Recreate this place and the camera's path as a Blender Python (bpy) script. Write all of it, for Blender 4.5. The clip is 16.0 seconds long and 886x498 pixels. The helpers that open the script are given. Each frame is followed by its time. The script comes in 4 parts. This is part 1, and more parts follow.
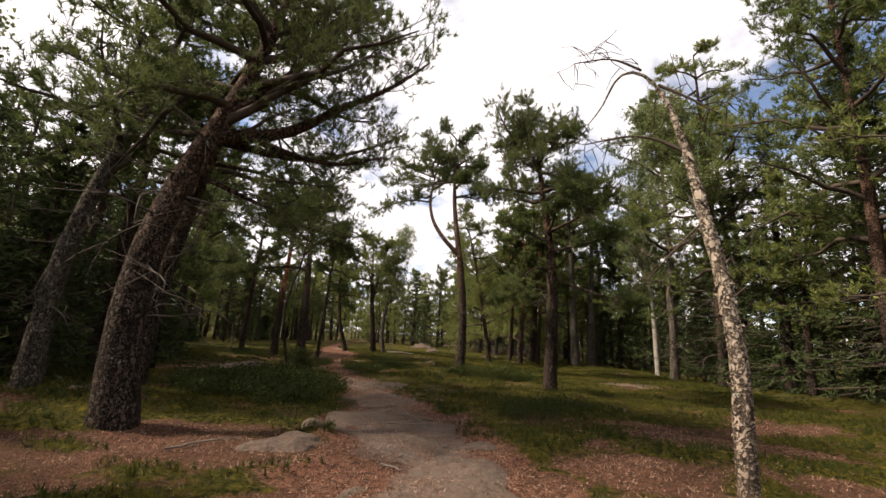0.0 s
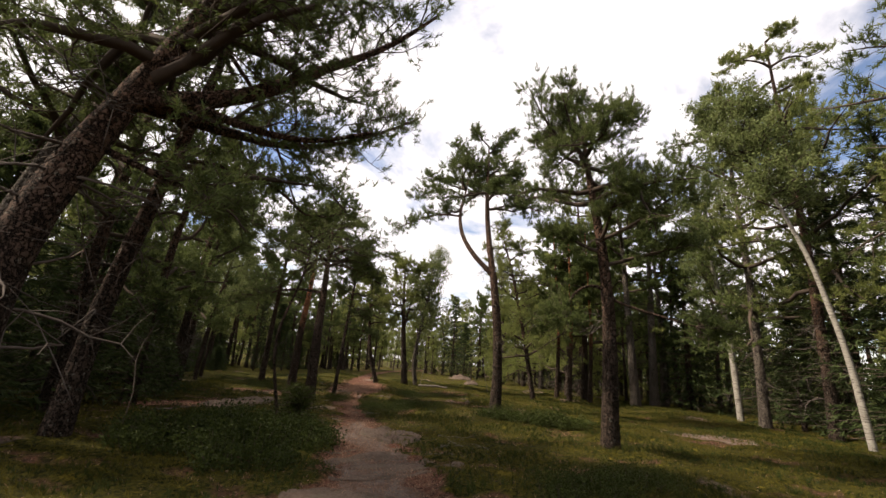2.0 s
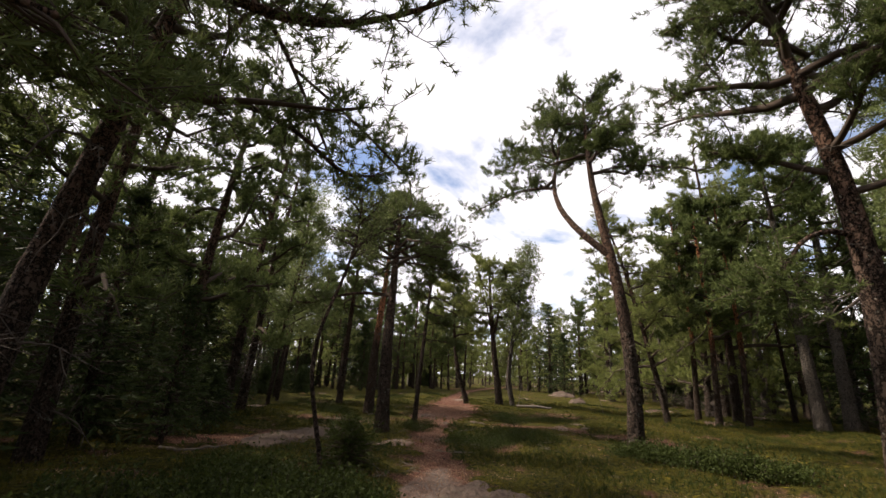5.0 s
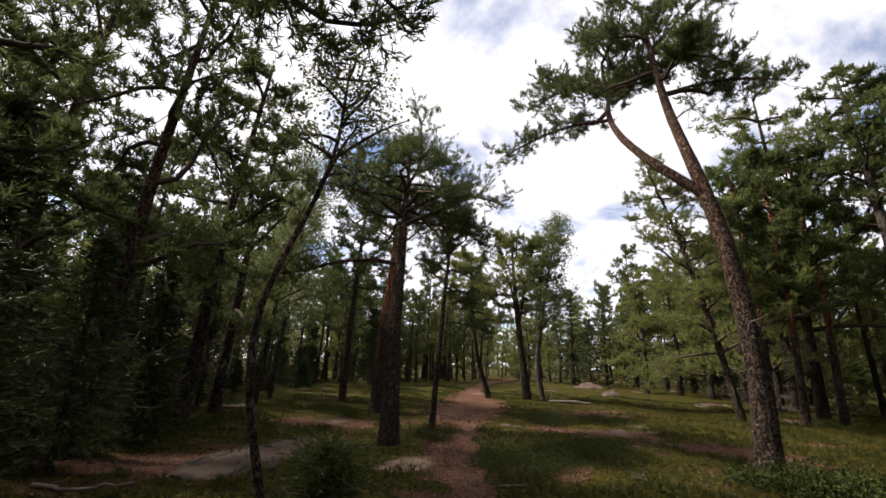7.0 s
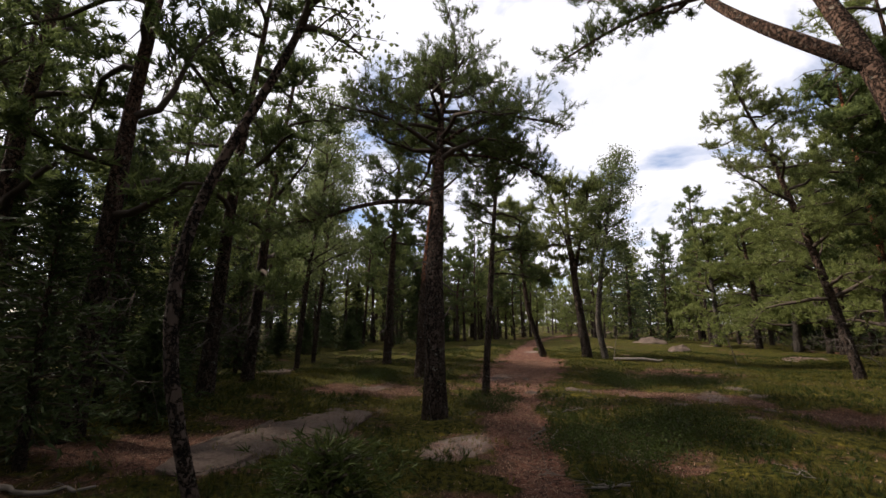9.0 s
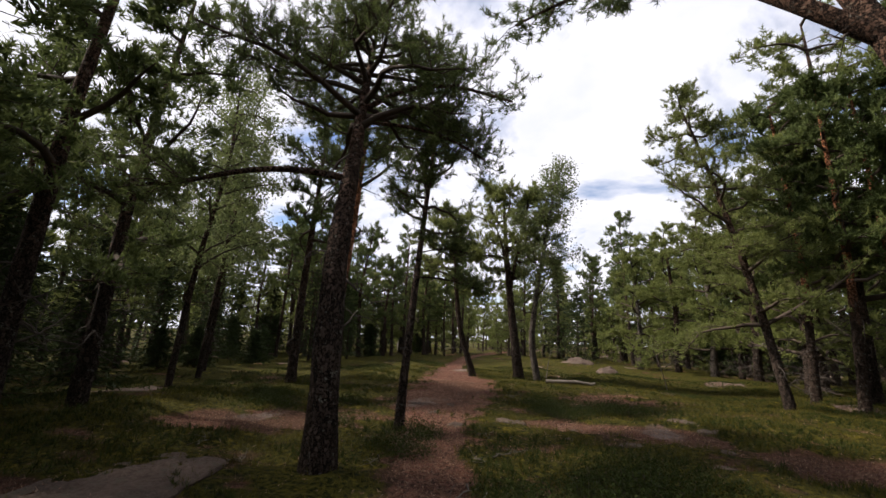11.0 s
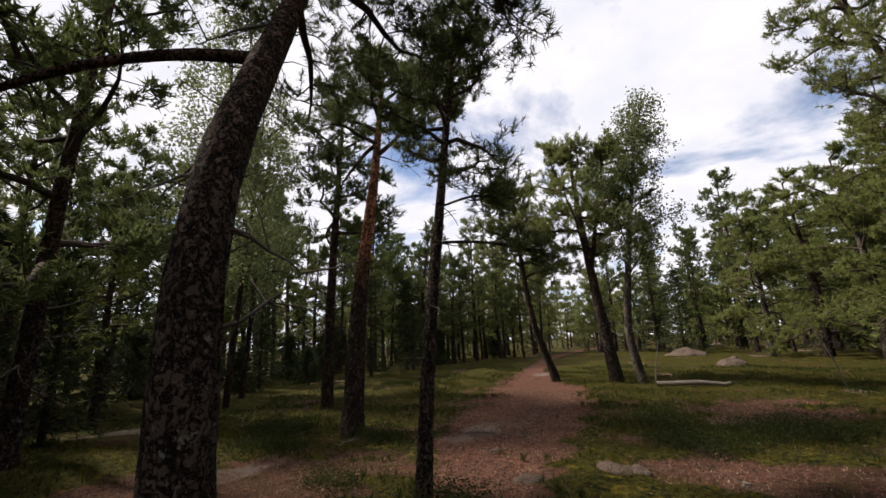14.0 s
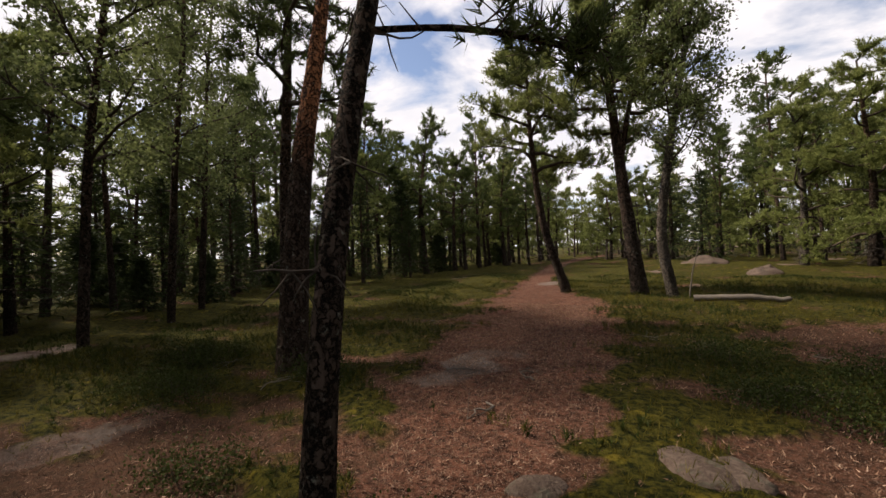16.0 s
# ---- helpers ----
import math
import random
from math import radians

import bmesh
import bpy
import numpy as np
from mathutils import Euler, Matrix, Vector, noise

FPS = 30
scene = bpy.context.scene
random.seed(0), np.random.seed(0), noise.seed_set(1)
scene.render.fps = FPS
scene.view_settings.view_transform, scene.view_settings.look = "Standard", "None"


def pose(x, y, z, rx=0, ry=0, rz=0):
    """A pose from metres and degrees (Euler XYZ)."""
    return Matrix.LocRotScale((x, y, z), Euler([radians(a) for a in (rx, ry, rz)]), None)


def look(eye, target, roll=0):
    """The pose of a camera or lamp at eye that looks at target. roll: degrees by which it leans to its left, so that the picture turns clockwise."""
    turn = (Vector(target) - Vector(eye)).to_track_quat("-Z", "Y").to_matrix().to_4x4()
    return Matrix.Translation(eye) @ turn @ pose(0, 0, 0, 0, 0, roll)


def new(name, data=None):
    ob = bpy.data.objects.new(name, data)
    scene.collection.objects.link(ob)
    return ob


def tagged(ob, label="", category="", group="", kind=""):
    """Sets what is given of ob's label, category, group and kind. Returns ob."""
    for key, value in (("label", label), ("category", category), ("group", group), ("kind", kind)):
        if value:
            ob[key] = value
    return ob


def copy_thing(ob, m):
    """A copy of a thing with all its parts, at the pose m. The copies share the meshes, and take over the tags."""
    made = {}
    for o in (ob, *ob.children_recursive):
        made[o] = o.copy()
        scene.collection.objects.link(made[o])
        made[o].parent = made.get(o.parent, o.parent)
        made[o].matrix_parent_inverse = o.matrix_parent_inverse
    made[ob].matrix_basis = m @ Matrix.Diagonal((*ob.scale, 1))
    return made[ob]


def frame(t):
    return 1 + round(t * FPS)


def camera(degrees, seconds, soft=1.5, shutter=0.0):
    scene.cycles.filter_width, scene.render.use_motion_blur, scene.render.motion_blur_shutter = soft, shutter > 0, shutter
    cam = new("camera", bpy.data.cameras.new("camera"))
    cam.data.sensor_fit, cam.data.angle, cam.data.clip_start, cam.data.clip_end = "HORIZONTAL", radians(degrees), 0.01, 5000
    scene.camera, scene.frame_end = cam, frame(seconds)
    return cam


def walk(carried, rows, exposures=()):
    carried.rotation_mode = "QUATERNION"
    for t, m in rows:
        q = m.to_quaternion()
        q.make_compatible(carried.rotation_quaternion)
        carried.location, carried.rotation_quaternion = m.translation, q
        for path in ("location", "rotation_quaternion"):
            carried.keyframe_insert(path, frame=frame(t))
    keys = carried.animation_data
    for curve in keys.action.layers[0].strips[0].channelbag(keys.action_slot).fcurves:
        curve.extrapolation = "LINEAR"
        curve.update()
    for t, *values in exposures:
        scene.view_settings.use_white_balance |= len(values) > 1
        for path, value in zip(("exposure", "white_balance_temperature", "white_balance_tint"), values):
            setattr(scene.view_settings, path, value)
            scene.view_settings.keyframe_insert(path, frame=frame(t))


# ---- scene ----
cam = camera(93.3, 16.0)
PATH = [
    (0.0, 0.092, 0.004, 1.426, 7.00, 11.87, 3.43),
    (0.5, 0.101, 0.719, 1.506, 5.89, 8.07, 5.26),
    (1.0, 0.105, 1.332, 1.535, 6.61, 7.78, 6.24),
    (1.5, 0.201, 1.844, 1.562, 9.64, 12.74, 4.54),
    (2.0, 0.259, 2.327, 1.626, 13.27, 15.21, 4.20),
    (2.5, 0.194, 2.870, 1.681, 17.35, 15.60, 3.73),
    (3.0, 0.129, 3.272, 1.693, 20.18, 16.20, 3.11),
    (3.5, 0.031, 3.774, 1.731, 22.50, 16.80, 2.77),
    (4.0, -0.133, 4.281, 1.689, 24.09, 16.90, 2.36),
    (6.5, -2.140, 7.854, 1.597, 25.48, 15.98, 2.52),
    (7.0, -2.425, 8.412, 1.599, 26.35, 15.48, 1.95),
    (7.5, -2.656, 8.855, 1.596, 28.66, 15.08, 0.99),
    (8.0, -2.837, 9.257, 1.581, 31.23, 14.17, 0.41),
    (8.5, -3.044, 9.600, 1.576, 34.15, 12.59, -0.36),
    (9.0, -3.288, 9.964, 1.573, 32.24, 10.11, 0.18),
    (9.5, -3.499, 10.380, 1.539, 28.46, 8.70, 0.97),
    (10.0, -3.661, 10.771, 1.537, 24.44, 10.30, 2.54),
    (12.5, -4.215, 13.169, 1.666, 23.29, 12.68, 2.22),
    (13.0, -4.361, 13.638, 1.652, 25.31, 12.58, 1.36),
    (13.5, -4.538, 14.145, 1.605, 28.83, 11.83, 0.17),
    (14.0, -4.745, 14.704, 1.543, 33.46, 12.69, -2.51),
    (14.5, -4.986, 15.347, 1.501, 38.64, 12.83, -3.83),
    (15.0, -5.324, 15.948, 1.501, 36.18, 7.72, 0.10),
    (15.5, -5.606, 16.504, 1.504, 34.07, 2.89, 0.85),
    (16.0, -5.823, 17.050, 1.472, 34.92, 0.22, -2.16),
]


def aim(x, y, z, yaw, pitch, roll):
    """A pose from an eye and its yaw to the left, pitch up and roll, in degrees."""
    a, b = radians(yaw), radians(pitch)
    ahead = Vector((-math.sin(a) * math.cos(b), math.cos(a) * math.cos(b), math.sin(b)))
    return look(Vector((x, y, z)), Vector((x, y, z)) + ahead, roll)


walk(cam, [(t, aim(*row)) for t, *row in PATH], [(0.0, 0.92, 6950, 17), (4.0, 0.92, 6750, 17), (7.0, 0.82, 6400, 17), (9.0, 0.68, 6300, 17), (13.0, 0.62, 6200, 17), (14.5, 0.54, 6500, 17), (16.0, 0.58, 6700, 17)])

# ---- sky and sun ----
SUN = Vector((-0.66, -0.18, 0.73)).normalized()
sun_data = bpy.data.lights.new("sun", "SUN")
sun_data.energy, sun_data.angle, sun_data.color = 5.0, radians(5), (1.0, 0.92, 0.76)
sun = new("sun", sun_data)
sun.matrix_world = look(SUN * 200, (0, 0, 0))

world = bpy.data.worlds.new("sky")
scene.world = world
world.use_nodes = True
wt = world.node_tree
wt.nodes.clear()


def link(tree, a, b):
    tree.links.new(a, b)


def node(tree, kind, **values):
    n = tree.nodes.new(kind)
    for key, value in values.items():
        if key in n.inputs:
            n.inputs[key].default_value = value
    return n


def maths(tree, op, a, b=None, clamp=False):
    n = tree.nodes.new("ShaderNodeMath")
    n.operation, n.use_clamp = op, clamp
    for i, v in enumerate((a, b)):
        if v is None:
            continue
        if isinstance(v, (int, float)):
            n.inputs[i].default_value = v
        else:
            tree.links.new(v, n.inputs[i])
    return n.outputs[0]


def ramp(tree, fac, stops):
    n = tree.nodes.new("ShaderNodeValToRGB")
    while len(n.color_ramp.elements) < len(stops):
        n.color_ramp.elements.new(0.5)
    for e, (p, c) in zip(n.color_ramp.elements, stops):
        e.position = p
        e.color = (*c, 1) if isinstance(c, tuple) else (c, c, c, 1)
    tree.links.new(fac, n.inputs[0])
    return n.outputs[0]


sky = wt.nodes.new("ShaderNodeTexSky")
sky.sky_type, sky.sun_disc = "NISHITA", False
sky.sun_elevation, sky.sun_rotation = math.asin(SUN.z), math.atan2(SUN.x, SUN.y)
coords = wt.nodes.new("ShaderNodeTexCoord")
parts_xyz = wt.nodes.new("ShaderNodeSeparateXYZ")
link(wt, coords.outputs["Generated"], parts_xyz.inputs[0])
deep = maths(wt, "ADD", maths(wt, "MAXIMUM", parts_xyz.outputs[2], 0.0), 0.22)
flat = wt.nodes.new("ShaderNodeCombineXYZ")
link(wt, maths(wt, "DIVIDE", parts_xyz.outputs[0], deep), flat.inputs[0])
link(wt, maths(wt, "DIVIDE", parts_xyz.outputs[1], deep), flat.inputs[1])
clouds = node(wt, "ShaderNodeTexNoise", Scale=1.35, Detail=9.0, Roughness=0.56, Distortion=0.35)
link(wt, flat.outputs[0], clouds.inputs["Vector"])
cover = ramp(wt, clouds.outputs["Fac"], [(0.38, 0.0), (0.48, 1.0)])
puff = node(wt, "ShaderNodeTexNoise", Scale=2.6, Detail=7.0, Roughness=0.55)
link(wt, flat.outputs[0], puff.inputs["Vector"])
white = ramp(wt, puff.outputs["Fac"], [(0.30, (0.80, 0.84, 0.90)), (0.56, (1.0, 1.0, 1.0))])
blue_bg, cloud_bg, mix_bg = node(wt, "ShaderNodeBackground", Strength=0.10), node(wt, "ShaderNodeBackground", Strength=0.69), wt.nodes.new("ShaderNodeMixShader")
link(wt, sky.outputs[0], blue_bg.inputs[0])
link(wt, white, cloud_bg.inputs[0])
link(wt, cover, mix_bg.inputs[0])
link(wt, blue_bg.outputs[0], mix_bg.inputs[1])
link(wt, cloud_bg.outputs[0], mix_bg.inputs[2])
world_out = wt.nodes.new("ShaderNodeOutputWorld")
link(wt, mix_bg.outputs[0], world_out.inputs[0])


# ---- materials ----
def material(name, rough=0.8):
    m = bpy.data.materials.new(name)
    m.use_nodes = True
    t = m.node_tree
    b = t.nodes["Principled BSDF"]
    b.inputs["Roughness"].default_value = rough
    b.inputs["Specular IOR Level"].default_value = 0.06
    return m, t, b


def place_noise(t, scale, detail=5.0, rough=0.6, stretch=None, which="Object"):
    n = node(t, "ShaderNodeTexNoise", Scale=scale, Detail=detail, Roughness=rough)
    c = t.nodes.new("ShaderNodeTexCoord")
    if stretch:
        mp = t.nodes.new("ShaderNodeMapping")
        mp.inputs["Scale"].default_value = stretch
        link(t, c.outputs[which], mp.inputs[0])
        link(t, mp.outputs[0], n.inputs["Vector"])
    else:
        link(t, c.outputs[which], n.inputs["Vector"])
    return n.outputs["Fac"]


def blend(t, fac, a, b, mode="MIX"):
    n = t.nodes.new("ShaderNodeMix")
    n.data_type, n.blend_type = "RGBA", mode
    for sock, v in ((n.inputs[0], fac), (n.inputs[6], a), (n.inputs[7], b)):
        if isinstance(v, (int, float)):
            sock.default_value = v
        elif isinstance(v, tuple):
            sock.default_value = (*v, 1)
        else:
            link(t, v, sock)
    return n.outputs[2]


def bump(t, b, height, strength=0.5, distance=0.02):
    n = node(t, "ShaderNodeBump", Strength=strength, Distance=distance)
    link(t, height, n.inputs["Height"])
    link(t, n.outputs[0], b.inputs["Normal"])


def bark_material(name, low, high, crack, change=(2.5, 5.5), plate=15.0, squeeze=0.38):
    """Plated bark: a dark fissured foot that turns into smoother, flaking bark further up."""
    m, t, b = material(name, 0.9)
    c = t.nodes.new("ShaderNodeTexCoord")
    mp = t.nodes.new("ShaderNodeMapping")
    mp.inputs["Scale"].default_value = (1, 1, squeeze)
    link(t, c.outputs["Object"], mp.inputs[0])
    v = node(t, "ShaderNodeTexVoronoi", Scale=plate)
    v.feature = "DISTANCE_TO_EDGE"
    shake = node(t, "ShaderNodeTexNoise", Scale=7.0, Detail=5.0, Roughness=0.65)
    link(t, c.outputs["Object"], shake.inputs["Vector"])
    jig = t.nodes.new("ShaderNodeVectorMath")
    jig.operation = "SCALE"
    jig.inputs["Scale"].default_value = 0.34
    link(t, shake.outputs["Color"], jig.inputs[0])
    both = t.nodes.new("ShaderNodeVectorMath")
    link(t, mp.outputs[0], both.inputs[0])
    link(t, jig.outputs[0], both.inputs[1])
    link(t, both.outputs[0], v.inputs["Vector"])
    warp = place_noise(t, 6, 6, 0.65, (1, 1, 0.4))
    crev = ramp(t, maths(t, "ADD", v.outputs["Distance"], maths(t, "MULTIPLY", place_noise(t, 30, 6, 0.75, (1, 1, 0.45)), 0.42)), [(0.22, 0.0), (0.38, 1.0)])
    s = t.nodes.new("ShaderNodeSeparateXYZ")
    link(t, c.outputs["Object"], s.inputs[0])
    span = node(t, "ShaderNodeMapRange")
    span.inputs["From Min"].default_value, span.inputs["From Max"].default_value = change
    link(t, maths(t, "ADD", s.outputs[2], maths(t, "MULTIPLY", warp, 1.5)), span.inputs["Value"])
    body = blend(t, span.outputs[0], blend(t, warp, tuple(v * 0.45 for v in low), tuple(min(1, v * 1.7) for v in low)), blend(t, warp, tuple(v * 0.75 for v in high), tuple(min(1, v * 1.3) for v in high)))
    lichen = ramp(t, place_noise(t, 14, 4, 0.7), [(0.58, 0.0), (0.70, 0.55)])
    body = blend(t, lichen, body, (0.27, 0.29, 0.24))
    link(t, blend(t, crev, crack, body), b.inputs["Base Color"])
    bump(t, b, maths(t, "ADD", crev, maths(t, "MULTIPLY", warp, 0.8)), 1.0, 0.06)
    return m


BARK = bark_material("pine_bark", (0.062, 0.045, 0.035), (0.115, 0.068, 0.046), (0.010, 0.008, 0.0065))
BARK_RED = bark_material("orange_pine_bark", (0.060, 0.042, 0.032), (0.36, 0.15, 0.068), (0.02, 0.014, 0.01), (3.2, 4.6), 13.0)
BARK_GREY = bark_material("grey_bark", (0.12, 0.10, 0.082), (0.17, 0.145, 0.118), (0.03, 0.024, 0.02), (2, 6), 17.0)
BARK_FLAKY = bark_material("flaking_dead_bark", (0.12, 0.075, 0.055), (0.34, 0.28, 0.22), (0.06, 0.045, 0.035), (0.3, 2.6), 18.0, 0.7)


def birch_bark():
    m, t, b = material("birch_bark", 0.7)
    bands = place_noise(t, 5, 5, 0.7, (1.2, 1.2, 9.0))
    dark = ramp(t, bands, [(0.50, 0.0), (0.60, 1.0)])
    base = blend(t, place_noise(t, 3, 4), (0.16, 0.145, 0.12), (0.33, 0.31, 0.27))
    link(t, blend(t, dark, base, (0.07, 0.06, 0.05)), b.inputs["Base Color"])
    bump(t, b, bands, 0.4, 0.01)
    return m


BIRCH = birch_bark()


def twig_material(name, a, bcol):
    m, t, b = material(name, 0.9)
    link(t, blend(t, place_noise(t, 7, 4), a, bcol), b.inputs["Base Color"])
    return m


TWIG = twig_material("twig_wood", (0.035, 0.027, 0.022), (0.09, 0.068, 0.052))
DEADWOOD = twig_material("dead_wood", (0.035, 0.028, 0.024), (0.12, 0.10, 0.085))
BLEACHED = twig_material("bleached_wood", (0.06, 0.050, 0.042), (0.18, 0.155, 0.13))


def leaf_material(name, dark, mid, light, through_part=0.3, rough=0.55, patch=0.9):
    m, t, b = material(name, rough)
    g = t.nodes.new("ShaderNodeNewGeometry")
    isle = ramp(t, g.outputs["Random Per Island"], [(0.0, dark), (0.55, mid), (1.0, light)])
    wide = place_noise(t, patch, 3, 0.6)
    who = t.nodes.new("ShaderNodeObjectInfo")
    tone = maths(t, "ADD", maths(t, "MULTIPLY", wide, 0.9), maths(t, "MULTIPLY", who.outputs["Random"], 0.35))
    col = blend(t, tone, isle, blend(t, 0.5, isle, light), "MIX")
    link(t, col, b.inputs["Base Color"])
    tr = t.nodes.new("ShaderNodeBsdfTranslucent")
    link(t, blend(t, 0.5, col, light), tr.inputs[0])
    mx = node(t, "ShaderNodeMixShader", Fac=through_part)
    mx.inputs[0].default_value = through_part
    link(t, b.outputs[0], mx.inputs[1])
    link(t, tr.outputs[0], mx.inputs[2])
    link(t, mx.outputs[0], t.nodes["Material Output"].inputs[0])
    return m


NEEDLES = leaf_material("pine_needles", (0.018, 0.031, 0.011), (0.050, 0.074, 0.023), (0.125, 0.152, 0.050), 0.36)
# lighter copy of the pine needles, with a sunlit look put into the colour
NEEDLES_SUNLIT = leaf_material("sunlit_pine_needles", (0.048, 0.066, 0.018), (0.118, 0.146, 0.040), (0.220, 0.240, 0.078), 0.42)
SPRUCE = leaf_material("spruce_needles", (0.012, 0.020, 0.009), (0.026, 0.040, 0.015), (0.058, 0.076, 0.026), 0.2)
LEAVES = leaf_material("birch_leaves", (0.045, 0.070, 0.022), (0.090, 0.125, 0.038), (0.185, 0.210, 0.085), 0.4)
GRASS = leaf_material("grass_blades", (0.009, 0.013, 0.002), (0.034, 0.037, 0.006), (0.130, 0.105, 0.020), 0.3, 0.6, 0.5)
HEATH = leaf_material("heath_leaves", (0.008, 0.013, 0.004), (0.021, 0.031, 0.008), (0.052, 0.066, 0.016), 0.25, 0.5, 0.8)
STRAW = leaf_material("dry_needle_litter", (0.045, 0.020, 0.012), (0.15, 0.078, 0.048), (0.36, 0.25, 0.18), 0.1, 0.8, 0.7)


def ground_material():
    m, t, b = material("forest_floor", 0.95)
    def mask(name):
        a = t.nodes.new("ShaderNodeAttribute")
        a.attribute_name = name
        return a.outputs["Fac"]
    big, mid, fine, grit = place_noise(t, 0.45, 5), place_noise(t, 2.2, 6, 0.65), place_noise(t, 14, 6, 0.7), place_noise(t, 70, 4, 0.7)
    litter = blend(t, ramp(t, maths(t, "ADD", maths(t, "MULTIPLY", fine, 0.6), maths(t, "MULTIPLY", place_noise(t, 38, 5, 0.75), 0.4)), [(0.42, 0.0), (0.57, 1.0)]), (0.020, 0.009, 0.006), (0.140, 0.062, 0.039))
    litter = blend(t, ramp(t, grit, [(0.55, 0.0), (0.62, 0.85)]), litter, (0.25, 0.172, 0.130))
    soil = blend(t, mid, (0.015, 0.009, 0.006), (0.062, 0.036, 0.020))
    moss = blend(t, ramp(t, fine, [(0.40, 0.0), (0.62, 1.0)]), (0.008, 0.010, 0.002), (0.066, 0.058, 0.009))
    moss = blend(t, ramp(t, place_noise(t, 3.4, 5, 0.65), [(0.60, 0.0), (0.68, 0.85)]), moss, (0.130, 0.100, 0.013))
    stone = blend(t, fine, (0.075, 0.056, 0.047), (0.22, 0.175, 0.148))
    stone = blend(t, ramp(t, mid, [(0.42, 0.0), (0.6, 0.6)]), stone, litter)
    floor_col = blend(t, ramp(t, maths(t, "ADD", mask("green"), maths(t, "MULTIPLY", maths(t, "SUBTRACT", mid, 0.5), 1.3)), [(0.38, 0.0), (0.62, 1.0)]), blend(t, ramp(t, big, [(0.4, 0.15), (0.6, 0.6)]), litter, soil), moss)
    floor_col = blend(t, ramp(t, maths(t, "ADD", mask("path"), maths(t, "MULTIPLY", maths(t, "SUBTRACT", fine, 0.5), 0.7)), [(0.35, 0.0), (0.60, 1.0)]), floor_col, litter)
    floor_col = blend(t, ramp(t, maths(t, "ADD", mask("stone"), maths(t, "MULTIPLY", maths(t, "SUBTRACT", mid, 0.5), 0.9)), [(0.45, 0.0), (0.58, 1.0)]), floor_col, stone)
    link(t, floor_col, b.inputs["Base Color"])
    bump(t, b, maths(t, "ADD", maths(t, "MULTIPLY", grit, 0.5), fine), 1.0, 0.05)
    return m


def rock_material():
    m, t, b = material("lichen_granite", 0.85)
    fine, mid = place_noise(t, 22, 7, 0.7), place_noise(t, 2.6, 6, 0.62)
    base = blend(t, mid, (0.032, 0.022, 0.017), (0.115, 0.082, 0.064))
    base = blend(t, ramp(t, fine, [(0.42, 0.0), (0.62, 0.6)]), base, (0.140, 0.106, 0.086))
    spots = ramp(t, place_noise(t, 7, 6, 0.75), [(0.55, 0.0), (0.64, 0.8)])
    base = blend(t, spots, base, (0.08, 0.075, 0.055))
    link(t, base, b.inputs["Base Color"])
    bump(t, b, maths(t, "ADD", fine, mid), 0.8, 0.04)
    return m


GROUND, ROCK = ground_material(), rock_material()


# ---- mesh helpers ----
def mesh_from(name, verts, tris, mat, smooth=True):
    """A mesh from arrays of corners and of triangles."""
    verts, tris = np.asarray(verts, np.float32), np.asarray(tris, np.int32)
    me = bpy.data.meshes.new(name)
    me.vertices.add(len(verts))
    me.vertices.foreach_set("co", verts.ravel())
    me.loops.add(tris.size)
    me.loops.foreach_set("vertex_index", tris.ravel())
    me.polygons.add(len(tris))
    me.polygons.foreach_set("loop_start", np.arange(0, tris.size, 3, dtype=np.int32))
    me.polygons.foreach_set("loop_total", np.full(len(tris), 3, np.int32))
    me.polygons.foreach_set("use_smooth", np.full(len(tris), smooth))
    me.update()
    me.validate()
    me.materials.append(mat)
    return me


def unit(v):
    return v / (np.linalg.norm(v, axis=-1, keepdims=True) + 1e-9)


